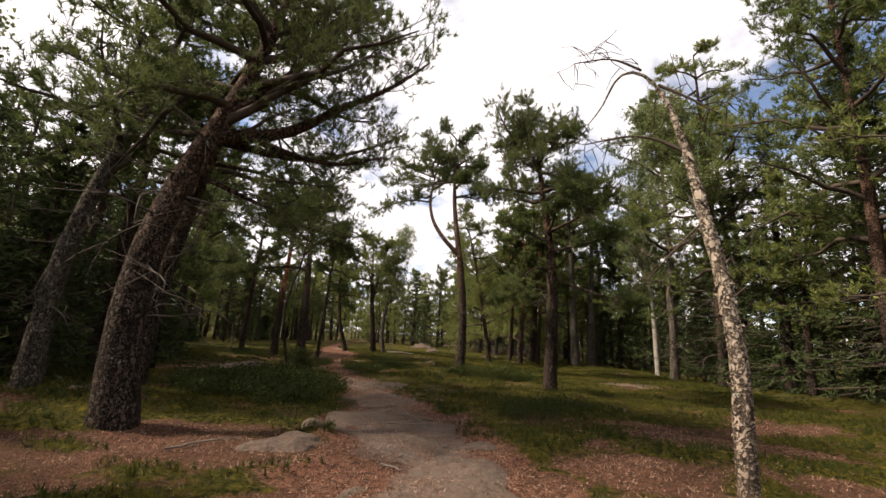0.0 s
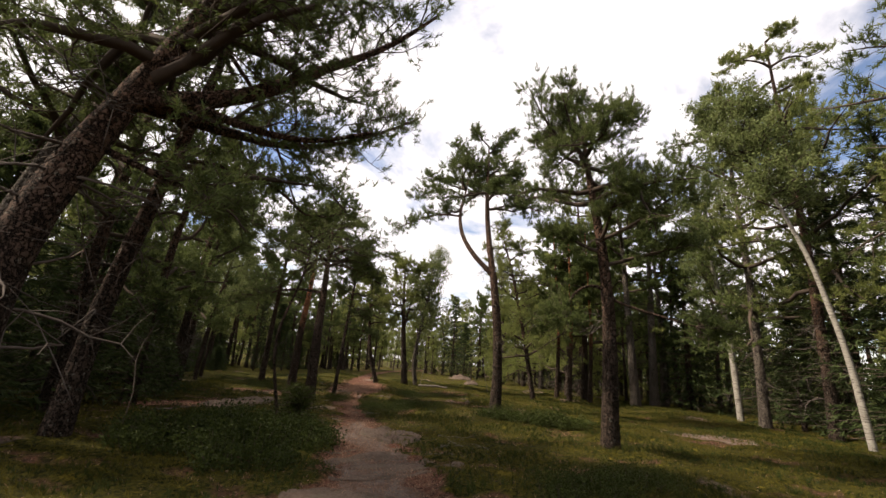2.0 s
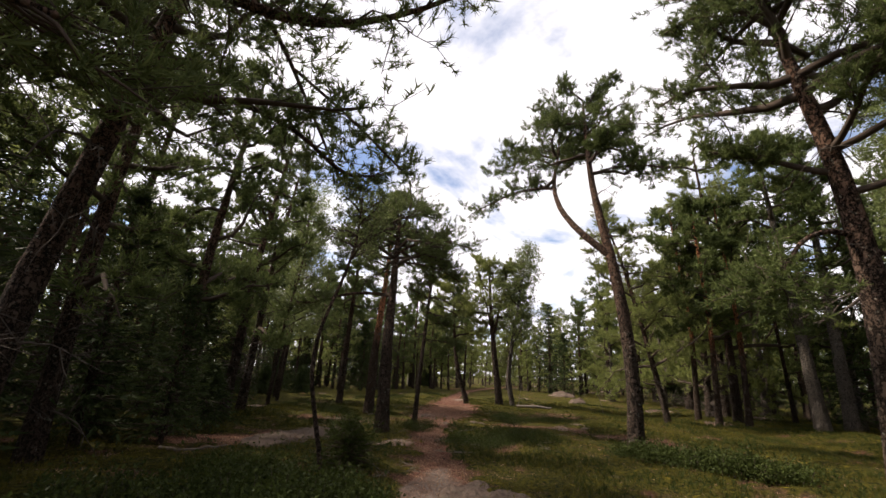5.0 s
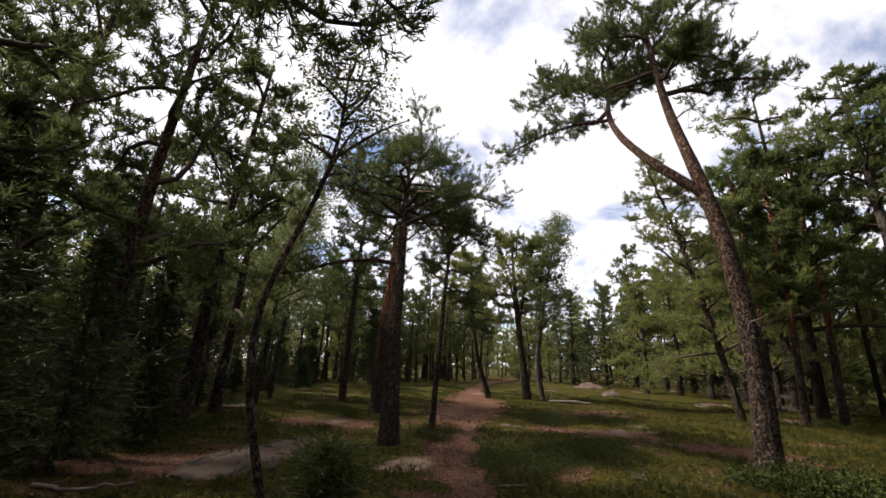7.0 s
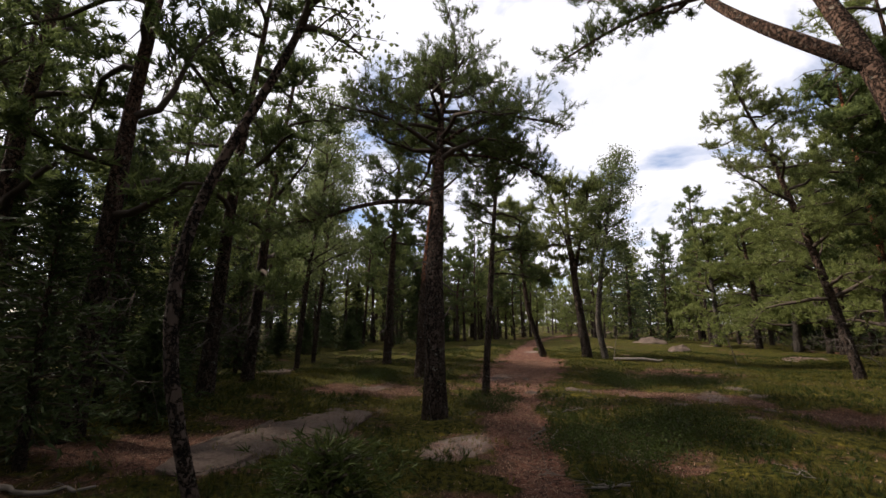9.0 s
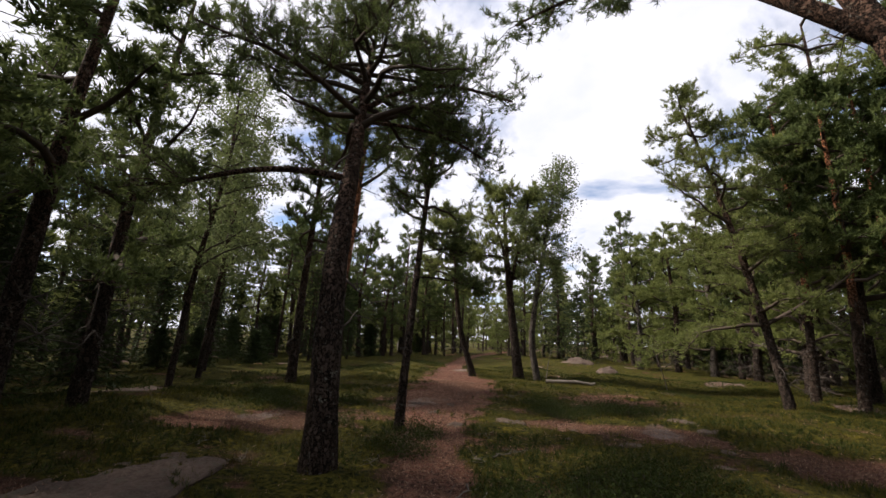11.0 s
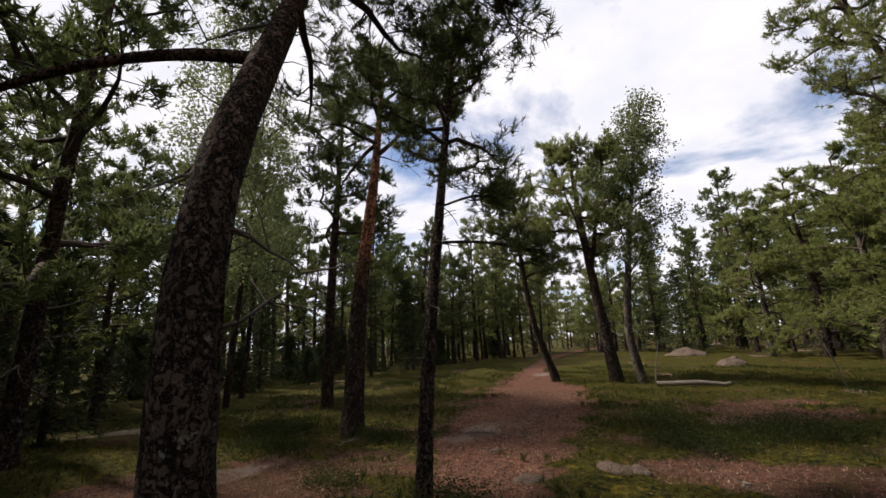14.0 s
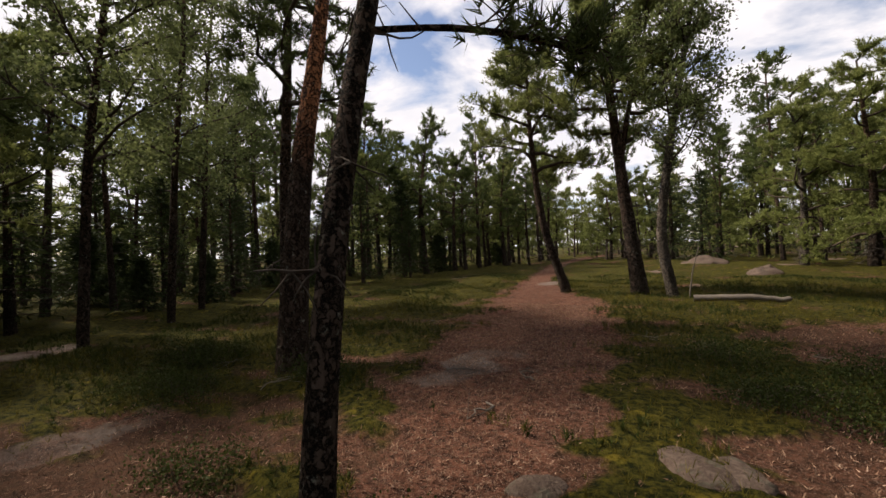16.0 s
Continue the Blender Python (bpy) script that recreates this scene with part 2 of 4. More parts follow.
class Builder:
    """Gathers tubes and blades, and makes one mesh of them."""

    def __init__(self):
        self.verts, self.tris, self.count = [], [], 0

    def put(self, v, f):
        self.verts.append(v)
        self.tris.append(f + self.count)
        self.count += len(v)

    def tube(self, pts, radii, sides=6, rng=None, rough=0.0):
        pts, radii = np.asarray(pts, float), np.asarray(radii, float)
        n = len(pts)
        tang = unit(np.gradient(pts, axis=0))
        ref = np.array([0.31, 0.95, 0.05]) if abs(tang[0, 2]) > 0.7 else np.array([0.1, 0.1, 1.0])
        a = unit(np.cross(tang, ref))
        b = np.cross(tang, a)
        ang = np.arange(sides) * 2 * np.pi / sides
        r = radii[:, None] * np.ones(sides)
        if rng is not None and rough:
            r = r * (1 + rough * rng.uniform(-1, 1, (n, sides)))
        ring = pts[:, None] + r[..., None] * (np.cos(ang)[None, :, None] * a[:, None] + np.sin(ang)[None, :, None] * b[:, None])
        v = np.concatenate([ring.reshape(-1, 3), pts[-1:] + tang[-1:] * radii[-1]])
        i = np.arange(n - 1)[:, None] * sides
        k = np.arange(sides)[None]
        k2 = (k + 1) % sides
        f = np.concatenate([np.stack([i + k, i + k2, i + sides + k2], -1).reshape(-1, 3), np.stack([i + k, i + sides + k2, i + sides + k], -1).reshape(-1, 3),
                            np.stack([(n - 1) * sides + np.arange(sides), (n - 1) * sides + (np.arange(sides) + 1) % sides, np.full(sides, n * sides)], -1)])
        self.put(v, f)

    def tufts(self, pos, along, size, blades, width, rng, spread=0.9):
        """Brushes of thin blades that fan out round a twig's direction."""
        pos, along = np.asarray(pos, float), unit(np.asarray(along, float))
        n = len(pos)
        if not n:
            return
        d = unit(along[:, None] + spread * rng.normal(0, 0.62, (n, blades, 3)))
        length = size * rng.uniform(0.65, 1.15, (n, blades, 1))
        root = pos[:, None] - along[:, None] * size * rng.uniform(0, 0.9, (n, blades, 1))
        side = unit(np.cross(d, rng.normal(0, 1, (n, blades, 3)))) * width * 0.5
        v = np.stack([root - side, root + side, root + d * length], 2).reshape(-1, 3)
        self.put(v, np.arange(len(v)).reshape(-1, 3))

    def leaves(self, pos, size, rng, droop=0.3):
        """Diamond-shaped leaves turned at random."""
        pos = np.asarray(pos, float)
        n = len(pos)
        if not n:
            return
        d = unit(rng.normal(0, 1, (n, 3)) + np.array([0, 0, -droop]))
        side = unit(np.cross(d, rng.normal(0, 1, (n, 3))))
        s = size * rng.uniform(0.6, 1.2, (n, 1))
        bend = np.cross(d, side) * s * 0.15
        v = np.stack([pos, pos + d * s * 0.5 + side * s * 0.36 + bend, pos + d * s, pos + d * s * 0.5 - side * s * 0.36 + bend], 1).reshape(-1, 3)
        i = np.arange(n)[:, None] * 4
        self.put(v, np.concatenate([i + [0, 1, 2], i + [0, 2, 3]]))

    def mesh(self, name, mat, smooth=True):
        return mesh_from(name, np.concatenate(self.verts), np.concatenate(self.tris), mat, smooth)


def part(name, me, parent, label="", kind=""):
    ob = new(name, me)
    ob.parent = parent
    return tagged(ob, label, kind=kind)


def thing(name, at, label, category, group="", kind=""):
    ob = new(name)
    ob.location = at
    return tagged(ob, label, category, group, kind)


def bend_line(rng, start, way, length, n=5, droop=0.0, wobble=0.12):
    """A wandering line of n points from start; droop pulls it down, or up if negative."""
    pts, d = [np.array(start, float)], unit(np.array(way, float))
    for _ in range(n - 1):
        d = unit(d + rng.normal(0, wobble, 3) + np.array([0, 0, -droop]))
        pts.append(pts[-1] + d * length / (n - 1))
    return np.array(pts)


def resample(pts, n):
    """A smooth line of n points through the given ones."""
    pts = np.asarray(pts, float)
    s = np.r_[0, np.cumsum(np.linalg.norm(np.diff(pts, axis=0), axis=1))]
    u = np.linspace(0, s[-1], n)
    line = np.stack([np.interp(u, s, pts[:, i]) for i in range(3)], 1)
    for _ in range(2):
        line[1:-1] = 0.25 * line[:-2] + 0.5 * line[1:-1] + 0.25 * line[2:]
    return line


# ---- the lie of the land ----
TRACK = np.array([(1.0, -12.0), (0.3, -4.0), (0.0, 0.0), (-0.4, 4.2), (-1.6, 8.0), (-3.0, 10.8), (-4.4, 13.4), (-5.6, 15.6), (-7.1, 18.6), (-8.2, 21.5), (-8.9, 24.5), (-10.0, 27.5), (-12.2, 32.5), (-14.0, 38.0), (-17.0, 48.0), (-20.0, 70.0)])


def track_x(y):
    return np.interp(y, TRACK[:, 1], TRACK[:, 0])


def waves(x, y, seed, scale):
    """Soft sums of sines that serve as a cheap noise, about -1 to 1."""
    r = np.random.RandomState(seed)
    out = 0.0
    for k in range(7):
        a, ph, s = r.uniform(0, 6.28), r.uniform(0, 6.28), r.uniform(0.6, 1.9)
        out = out + np.sin((x * np.cos(a) + y * np.sin(a)) * s * 6.28 / scale + ph)
    return out / 3.6


def off_track(x, y):
    return np.abs(x - track_x(y)) * 0.93


def half_width(y):
    """How far the trodden track reaches to either side."""
    return np.interp(y, (0, 6, 9, 12, 14, 18, 21, 24, 27, 30, 34), (1.7, 1.25, 0.75, 0.40, 0.34, 0.44, 0.95, 1.3, 1.45, 0.9, 0.5))


def lay(x, y):
    """The ground's height."""
    x, y = np.asarray(x, float), np.asarray(y, float)
    d = off_track(x, y)
    rough = 0.035 * waves(x, y, 5, 1.7) + 0.012 * waves(x, y, 9, 0.6)
    swell = 0.09 * waves(x, y, 3, 9.0)
    near = np.clip(d / 2.5, 0.15, 1)
    far = np.clip((np.hypot(x + 3, y - 15) - 40) / 60, 0, 1)
    return 0.04 + near * (rough + swell) + 0.02 * waves(x, y, 5, 1.1) * (d < 3) * 0.4 + far * 0.3 * waves(x, y, 4, 80.0) + 0.13 * np.clip(greenness(x, y) - 0.35, 0, 0.6)


def left_edge(y):
    return np.interp(y, (-30, 0, 5, 12, 16, 20, 27, 40, 52), (-5, -7.5, -9.0, -11.0, -13.5, -18.0, -21.0, -20.0, -18.0))


def right_edge(y):
    return np.interp(y, (-30, 0, 8, 14, 19, 25, 29, 33, 36, 40, 46, 58), (6, 8.5, 11.0, 11.5, 10.5, 8.5, 6.8, 5.2, 4.0, 2.2, -1.0, -8.0))


BARE = ((-9.1, 12.4, 1.5), (-8.3, 14.2, 1.0), (-9.4, 18.6, 1.3), (-10.3, 17.2, 1.1), (-3.3, 20.4, 1.3), (-1.2, 19.3, 1.5), (-4.9, 20.6, 1.1), (-4.3, 24.6, 1.4), (3.6, 7.6, 1.7), (1.9, 5.4, 1.1), (5.8, 9.6, 1.3), (4.6, 5.0, 1.3), (-3.4, 4.9, 1.4), (-4.6, 3.4, 1.7), (-7.2, 5.0, 1.3))


def bareness(x, y):
    """Where the moss gives way to litter: a few worn patches with ragged edges."""
    out = 0.0
    for a, b, r in BARE:
        out = np.maximum(out, 1.25 - np.hypot(x - a, (y - b) * 1.25) / r)
    return np.clip(out + 0.35 * waves(x, y, 26, 1.4) + 0.2 * waves(x, y, 27, 0.5), 0, 1)


def greenness(x, y):
    """How far moss, grass and heath cover the floor: bare on the track and in worn patches, thick elsewhere."""
    d = off_track(x, y)
    cover = 0.86 + 0.22 * waves(x, y, 21, 3.2) + 0.14 * waves(x, y, 22, 1.1)
    wide = half_width(y) * (0.85 + 0.45 * waves(x, y, 23, 2.3)) + 0.16 * waves(x, y, 29, 0.9) + 0.07 * waves(x, y, 28, 0.4)
    return np.clip((cover - bareness(x, y)) * np.clip((d - wide) / 0.22, 0, 1), 0, 1)


def stoniness(x, y):
    d = np.abs(x - track_x(y) - 0.25 * waves(x, y, 31, 3.0))
    bare = np.interp(y, (-3, 2, 9, 12.5, 14), (1.0, 1.1, 1.0, 0.75, 0.0))
    early = np.clip((bare - d) / 0.6, 0, 1) * (0.75 + 0.3 * waves(x, y, 33, 2.2))
    scattered = np.clip(waves(x, y, 35, 4.5) - 0.75, 0, 1) * 1.6
    later = np.clip(1.3 - np.hypot(x + 8.55 - 0.25 * (y - 21.6), (y - 21.6) * 0.45) / 0.7, 0, 1) * (0.7 + 0.4 * waves(x, y, 36, 1.3))
    return np.clip(np.maximum(np.maximum(early, later), scattered), 0, 1)


def build_ground():
    step = 0.19
    def axis(a, b):
        grow = 0.3 * 1.28 ** np.arange(34)
        out = np.cumsum(grow)
        return np.r_[a - out[::-1], np.arange(a, b, step), b + out]
    xs, ys = axis(-20, 12), axis(-1, 42)
    gx, gy = np.meshgrid(xs, ys)
    z = lay(gx, gy)
    v = np.stack([gx, gy, z], -1).reshape(-1, 3)
    nx = len(xs)
    i = (np.arange(len(ys) - 1)[:, None] * nx + np.arange(nx - 1)[None]).ravel()
    f = np.concatenate([np.stack([i, i + 1, i + nx + 1], 1), np.stack([i, i + nx + 1, i + nx], 1)])
    me = mesh_from("ground", v, f, GROUND)
    x, y = v[:, 0], v[:, 1]
    path = np.clip(1.4 - off_track(x, y) / half_width(y) + 0.35 * waves(x, y, 24, 1.2), 0, 1)
    for name, values in (("path", path), ("green", greenness(x, y)), ("stone", stoniness(x, y))):
        a = me.attributes.new(name, "FLOAT", "POINT")
        a.data.foreach_set("value", np.asarray(values, np.float32))
    return tagged(new("ground", me), "forest floor of brown pine litter, moss and bare granite", "ground", kind="structure")


build_ground()


# ---- trees ----
def foliage_on(limb, wood, green, rng, reach, kind, twig_n, tuft_n, blades, size, width, start=0.3, sub_n=7, droop=0.0, fine=True):
    """Side branches, twigs and needles or leaves along one limb."""
    n = len(limb)
    tang = unit(np.gradient(limb, axis=0))
    pos, way = [], []
    for k in range(sub_n):
        f = start + (1 - start) * (k + rng.uniform(0, 0.9)) / sub_n
        i = min(int(f * (n - 1)), n - 1)
        side = unit(np.cross(tang[i], [0, 0, 1.0]) + 1e-6) * (1 if (k + rng.randint(2)) % 2 else -1)
        d = unit(tang[i] * rng.uniform(0.2, 1.0) + side * rng.uniform(0.3, 1.1) + np.array([0, 0, rng.uniform(-0.08, 0.34) if kind == "needle" else rng.uniform(-0.1, 0.7)]))
        sub = bend_line(rng, limb[i], d, reach * rng.uniform(0.5, 1.0) * (1.15 - 0.45 * f), 5, droop, 0.26 if kind == "needle" else 0.38)
        if fine or size < 0.4:
            wood.tube(sub[::1 if fine else 4], np.linspace(0.011, 0.004, 5)[::1 if fine else 4] * (0.6 + reach * 0.4), 4 if fine else 3)
        run = unit(sub[-1] - sub[0])
        for w in range(twig_n):
            g = 4 * (0.3 + 0.7 * (w + rng.uniform(0, 1)) / twig_n)
            at = sub[min(int(g), 3)] + (sub[min(int(g), 3) + 1] - sub[min(int(g), 3)]) * (g - min(int(g), 3))
            loose = rng.normal(0, 0.75, 3)
            d2 = unit(run * 0.45 + loose * (1, 1, 0.3) + np.array([0, 0, 0.28])) if kind == "needle" else unit(run * 0.5 + loose + np.array([0, 0, -0.3]))
            twig = bend_line(rng, at, d2, rng.uniform(0.14, 0.40) * (0.55 + 0.55 * reach), 3, droop, 0.3)
            if fine:
                wood.tube(twig[::2], (0.005, 0.003), 3)
            for s in range(tuft_n):
                q = 0.3 + 0.7 * (s + 1) / tuft_n
                pos.append(twig[0] + (twig[-1] - twig[0]) * q + rng.normal(0, 0.025, 3))
                way.append(unit(twig[-1] - twig[0]) * 0.7 + np.array([0, 0, 0.55]))
    if not pos:
        return
    if kind == "needle":
        green.tufts(pos, way, size, blades, width, rng, 1.15)
    else:
        spread = np.repeat(np.array(pos), blades, 0) + rng.normal(0, 0.10, (len(pos) * blades, 3))
        green.leaves(spread, size, rng)


def limb_line(rng, foot, angle, length, rise, droop=0.03, n=7, wobble=0.16):
    return bend_line(rng, foot, (math.cos(angle), math.sin(angle), rise), length, n, droop, wobble)


def pine(name, at, label, trunk, r0, crown_from, reach, seed, limbs=12, own=(), dead=3, bark=BARK, needles=NEEDLES, full=(7, 5, 3, 12, 0.16, 0.016), flat=0.25, lean_out=(0, 0), r_top=0.03, stems=(), group="", tiers=(), category="pine tree", fine=True, twiggy=True):
    """A pine: trunk along a line, extra stems and limbs as given, further limbs within the crown, dead snags below it."""
    rng = np.random.RandomState(seed)
    sub_n, twig_n, tuft_n, blades, size, width = full
    tree = thing(name, at, label, category, group)
    line = resample(trunk, 26)
    top = line[-1, 2]
    u = np.linspace(0, 1, 26)
    radii = r_top + (r0 - r_top) * (1 - u) ** 0.85
    radii[:3] *= (1.22, 1.08, 1.02)
    line[0, 2] -= 0.15
    b = Builder()
    b.tube(line if fine else line[::3], radii if fine else radii[::3], 12 if fine else 6, rng, 0.05)
    part("trunk", b.mesh("trunk", bark), tree)
    wood, green = Builder(), Builder()
    everything = []
    for stem in stems:
        s = resample(stem[0], 16)
        w = Builder()
        w.tube(s, np.linspace(stem[1], 0.03, 16), 9, rng, 0.05)
        part("stem", w.mesh("stem", bark), tree)
        everything.append(s)
    for points, r, *bare in own:
        s = resample(points, 12)
        w = Builder()
        w.tube(s, np.linspace(r, 0.02, 12), 7, rng, 0.06)
        part("limb", w.mesh("limb", bark), tree)
        foliage_on(s, wood, green, rng, reach * 0.42, "needle", twig_n, tuft_n, blades, size, width, 0.25 if not bare else bare[0], sub_n + 5)
    axes = [line] + everything
    for k in range(limbs):
        ax = axes[k % len(axes)]
        z0 = crown_from + (top - crown_from) * ((k + rng.uniform(0, 1)) / limbs) ** 0.9
        i = int(np.argmin(np.abs(ax[:, 2] - z0)))
        h = np.clip((z0 - crown_from) / (top - crown_from + 1e-6), 0, 1)
        ang = k * 2.4 + rng.uniform(-0.5, 0.5)
        length = reach * (1.0 - 0.60 * h ** 2.2) * rng.uniform(0.65, 1.1)
        l = limb_line(rng, ax[i], ang, length, rng.uniform(0.0, 0.45) + 0.25 * h, 0.02, 7, 0.24)
        l[:, :2] += np.linspace(0, 1, len(l))[:, None] * np.array(lean_out) * length
        wood.tube(l if fine else l[::3], np.linspace(0.045 * (1 - 0.5 * h) * reach / 2 + 0.012, 0.01, len(l))[::1 if fine else 3], 5 if fine else 3)
        foliage_on(l, wood, green, rng, length * 0.48, "needle", twig_n, tuft_n, blades, size, width, flat, sub_n, 0.0, fine and twiggy)
    for z0, ang, length, rise in tiers:
        ax = min(axes, key=lambda a: np.abs(a[:, 2] - z0).min())
        l = limb_line(rng, ax[int(np.argmin(np.abs(ax[:, 2] - z0)))], ang, length, rise, 0.0, 8, 0.12)
        wood.tube(l, np.linspace(0.05, 0.012, len(l)), 6)
        foliage_on(l, wood, green, rng, length * 0.33, "needle", twig_n, tuft_n, blades, size, width, 0.4, sub_n + 4)
    for k in range(dead):
        snag = Builder()
        z0 = crown_from * rng.uniform(0.3, 1.0)
        i = int(np.argmin(np.abs(line[:, 2] - z0)))
        l = limb_line(rng, line[i], rng.uniform(0, 6.28), reach * rng.uniform(0.15, 0.42), rng.uniform(-0.3, 0.2), 0.04, 6 if fine else 3, 0.22)
        snag.tube(l, np.linspace(min(0.02, r0 * 0.13), 0.004, len(l)), 5 if fine else 3)
        for _ in range(6 if fine else 1):
            j = rng.randint(1, len(l))
            snag.tube(bend_line(rng, l[j], rng.normal(0, 1, 3), reach * 0.18, 3, 0.1, 0.2), (0.007, 0.005, 0.003), 3)
        part("dead_branch", snag.mesh("dead_branch", DEADWOOD), tree, "bare grey dead branch")
    part("branchwork", wood.mesh("branchwork", TWIG), tree, kind="stuff")
    part("crown", green.mesh("crown", needles, False), tree, kind="stuff")
    return tree


def spruce(name, at, label, height, reach, seed, low=0.08, full=(9, 3, 6, 0.16, 0.03), group="", needles=None):
    """A spruce: whorls of drooping limbs from near the ground to the tip."""
    rng = np.random.RandomState(seed)
    per, twig_n, blades, size, width = full
    tree = thing(name, at, label, "spruce tree", group)
    line = resample([(0, 0, -0.15), (0.05, 0.02, height * 0.5), (0, 0, height)], 14)
    b = Builder()
    b.tube(line, np.linspace(0.02 * height, 0.01, 14), 8, rng, 0.05)
    part("trunk", b.mesh("trunk", BARK), tree)
    wood, green = Builder(), Builder()
    z = height * low
    while z < height * 0.985:
        h = z / height
        for k in range(per if h < 0.8 else 5):
            length = reach * (1 - h) ** 0.8 * rng.uniform(0.7, 1.1) + 0.12
            l = limb_line(rng, (0.05 * math.sin(h * 3), 0, z), rng.uniform(0, 6.28), length, 0.05 + 0.6 * h, 0.10 * (1 - h), 5, 0.08)
            wood.tube(l[::4], (0.02, 0.005), 3)
            pos, way = [], []
            for i in range(1, 5):
                for _ in range(twig_n):
                    side = rng.normal(0, 0.10 + 0.13 * length, 3) * (1, 1, 0.35)
                    pos.append(l[i] + side)
                    way.append(unit(l[i] - l[i - 1]) + unit(side) * 0.7 + np.array([0, 0, -0.25]))
            green.tufts(pos, way, size * 1.5, blades, width, rng, 0.7)
        z += height * rng.uniform(0.035, 0.055)
    part("branchwork", wood.mesh("branchwork", TWIG), tree, kind="stuff")
    part("crown", green.mesh("crown", needles or SPRUCE, False), tree, kind="stuff")
    return tree


def birch(name, at, label, trunk, r0, crown_from, reach, seed, limbs=14, full=(6, 4, 3, 7, 0.075), bark=BIRCH, leaves=LEAVES, droop=0.06, group="", category="birch tree", stems=(), twiggy=True):
    """A broad-leaved tree with fine rising limbs, hanging twigs and small leaves."""
    rng = np.random.RandomState(seed)
    sub_n, twig_n, tuft_n, blades, size = full
    tree = thing(name, at, label, category, group)
    line = resample(trunk, 22)
    line[0, 2] -= 0.15
    b = Builder()
    b.tube(line, 0.015 + (r0 - 0.015) * (1 - np.linspace(0, 1, 22)) ** 0.8, 10, rng, 0.05)
    part("trunk", b.mesh("trunk", bark), tree)
    axes = [line]
    for stem, r in stems:
        s = resample(stem, 14)
        w = Builder()
        w.tube(s, np.linspace(r, 0.015, 14), 8, rng, 0.05)
        part("stem", w.mesh("stem", bark), tree)
        axes.append(s)
    wood, green = Builder(), Builder()
    top = line[-1, 2]
    for k in range(limbs):
        ax = axes[k % len(axes)]
        z0 = crown_from + (top - crown_from) * (k + rng.uniform(0, 1)) / limbs
        i = int(np.argmin(np.abs(ax[:, 2] - z0)))
        h = np.clip((z0 - crown_from) / (top - crown_from), 0, 1)
        l = limb_line(rng, ax[i], k * 2.4 + rng.uniform(-0.6, 0.6), reach * (1 - 0.55 * h) * rng.uniform(0.7, 1.1), rng.uniform(0.4, 1.0), 0.05, 6, 0.12)
        wood.tube(l, np.linspace(0.02 + 0.006 * reach, 0.006, 6), 5)
        foliage_on(l, wood, green, rng, reach * 0.42, "leaf", twig_n, tuft_n, blades, size, 0, 0.2, sub_n, droop, twiggy)
    part("branchwork", wood.mesh("branchwork", TWIG), tree, kind="stuff")
    part("crown", green.mesh("crown", leaves, False), tree, kind="stuff")
    return tree


def ground_at(x, y):
    return (x, y, float(lay(x, y)))


# the old pine whose limbs reach over the track
pine("old_pine", ground_at(-4.65, 5.2), "broad old pine with a leaning trunk and spreading dark limbs", [(0, 0, 0), (-0.1, -0.05, 1.12), (-0.08, 0.01, 2.19), (0.06, 0.19, 3.26), (0.29, 0.46, 4.32), (0.51, 0.74, 5.39), (0.68, 0.97, 6.46), (0.77, 1.13, 7.53), (0.86, 1.29, 8.6)], 0.25, 4.3, 3.5, 11,
     limbs=27, own=[([(0.27, 0.44, 4.2), (0.85, 0.75, 4.35), (1.35, 1.2, 4.7), (1.6, 1.6, 5.3), (2.0, 1.9, 5.7), (2.7, 2.2, 6.2), (3.3, 2.4, 6.9)], 0.13), ([(0.27, 0.44, 4.2), (0.65, 1.0, 4.25), (0.72, 1.75, 4.5), (0.75, 2.8, 4.85), (1.2, 3.5, 5.3), (1.95, 4.0, 5.8), (2.5, 4.3, 6.3)], 0.085), ([(0.9, 0.72, 4.28), (1.4, 1.2, 4.2), (1.95, 1.7, 4.3), (2.6, 2.0, 4.6)], 0.06), ([(0.32, 0.5, 4.45), (0.8, 0.75, 5.1), (1.3, 0.95, 5.8), (1.6, 1.3, 6.8)], 0.11), ([(0.12, 0.28, 3.6), (0.75, 0.7, 3.35), (1.4, 1.1, 3.1)], 0.045)],
     dead=16, full=(11, 7, 3, 16, 0.115, 0.013), flat=0.2)
# leaning pines beside it
pine("pine_tree", ground_at(-7.7, 6.6), "pine with a grey flaking trunk leaning over", [(0, 0, 0), (0, 0, 1.1), (0.05, 0.05, 2.4), (0.25, 0.25, 4.0), (0.5, 0.55, 5.3), (0.9, 0.9, 8.5)], 0.19, 3.6, 2.8, 12, dead=8, bark=BARK_GREY, limbs=19, full=(9, 6, 3, 10, 0.14, 0.024))
pine("pine_tree", ground_at(-6.6, 7.6), "dark leaning pine close to the old pine", [(0, 0, 0), (0.1, 0.1, 2.0), (0.5, 0.4, 5.0), (1.0, 0.8, 9.2)], 0.17, 4.0, 2.8, 13, own=[([(0.45, 0.35, 4.6), (1.2, 1.3, 4.8), (1.6, 2.1, 4.65), (1.5, 2.7, 4.5), (1.5, 3.3, 4.45), (2.1, 3.7, 4.75)], 0.05), ([(0.75, 0.6, 7.1), (0.8, 1.8, 6.7), (0.7, 2.9, 5.9), (0.9, 3.7, 4.8)], 0.05), ([(0.75, 2.4, 6.3), (1.4, 3.3, 5.7), (2.2, 3.85, 4.8)], 0.03)], dead=10, limbs=13, full=(9, 6, 3, 10, 0.14, 0.024))
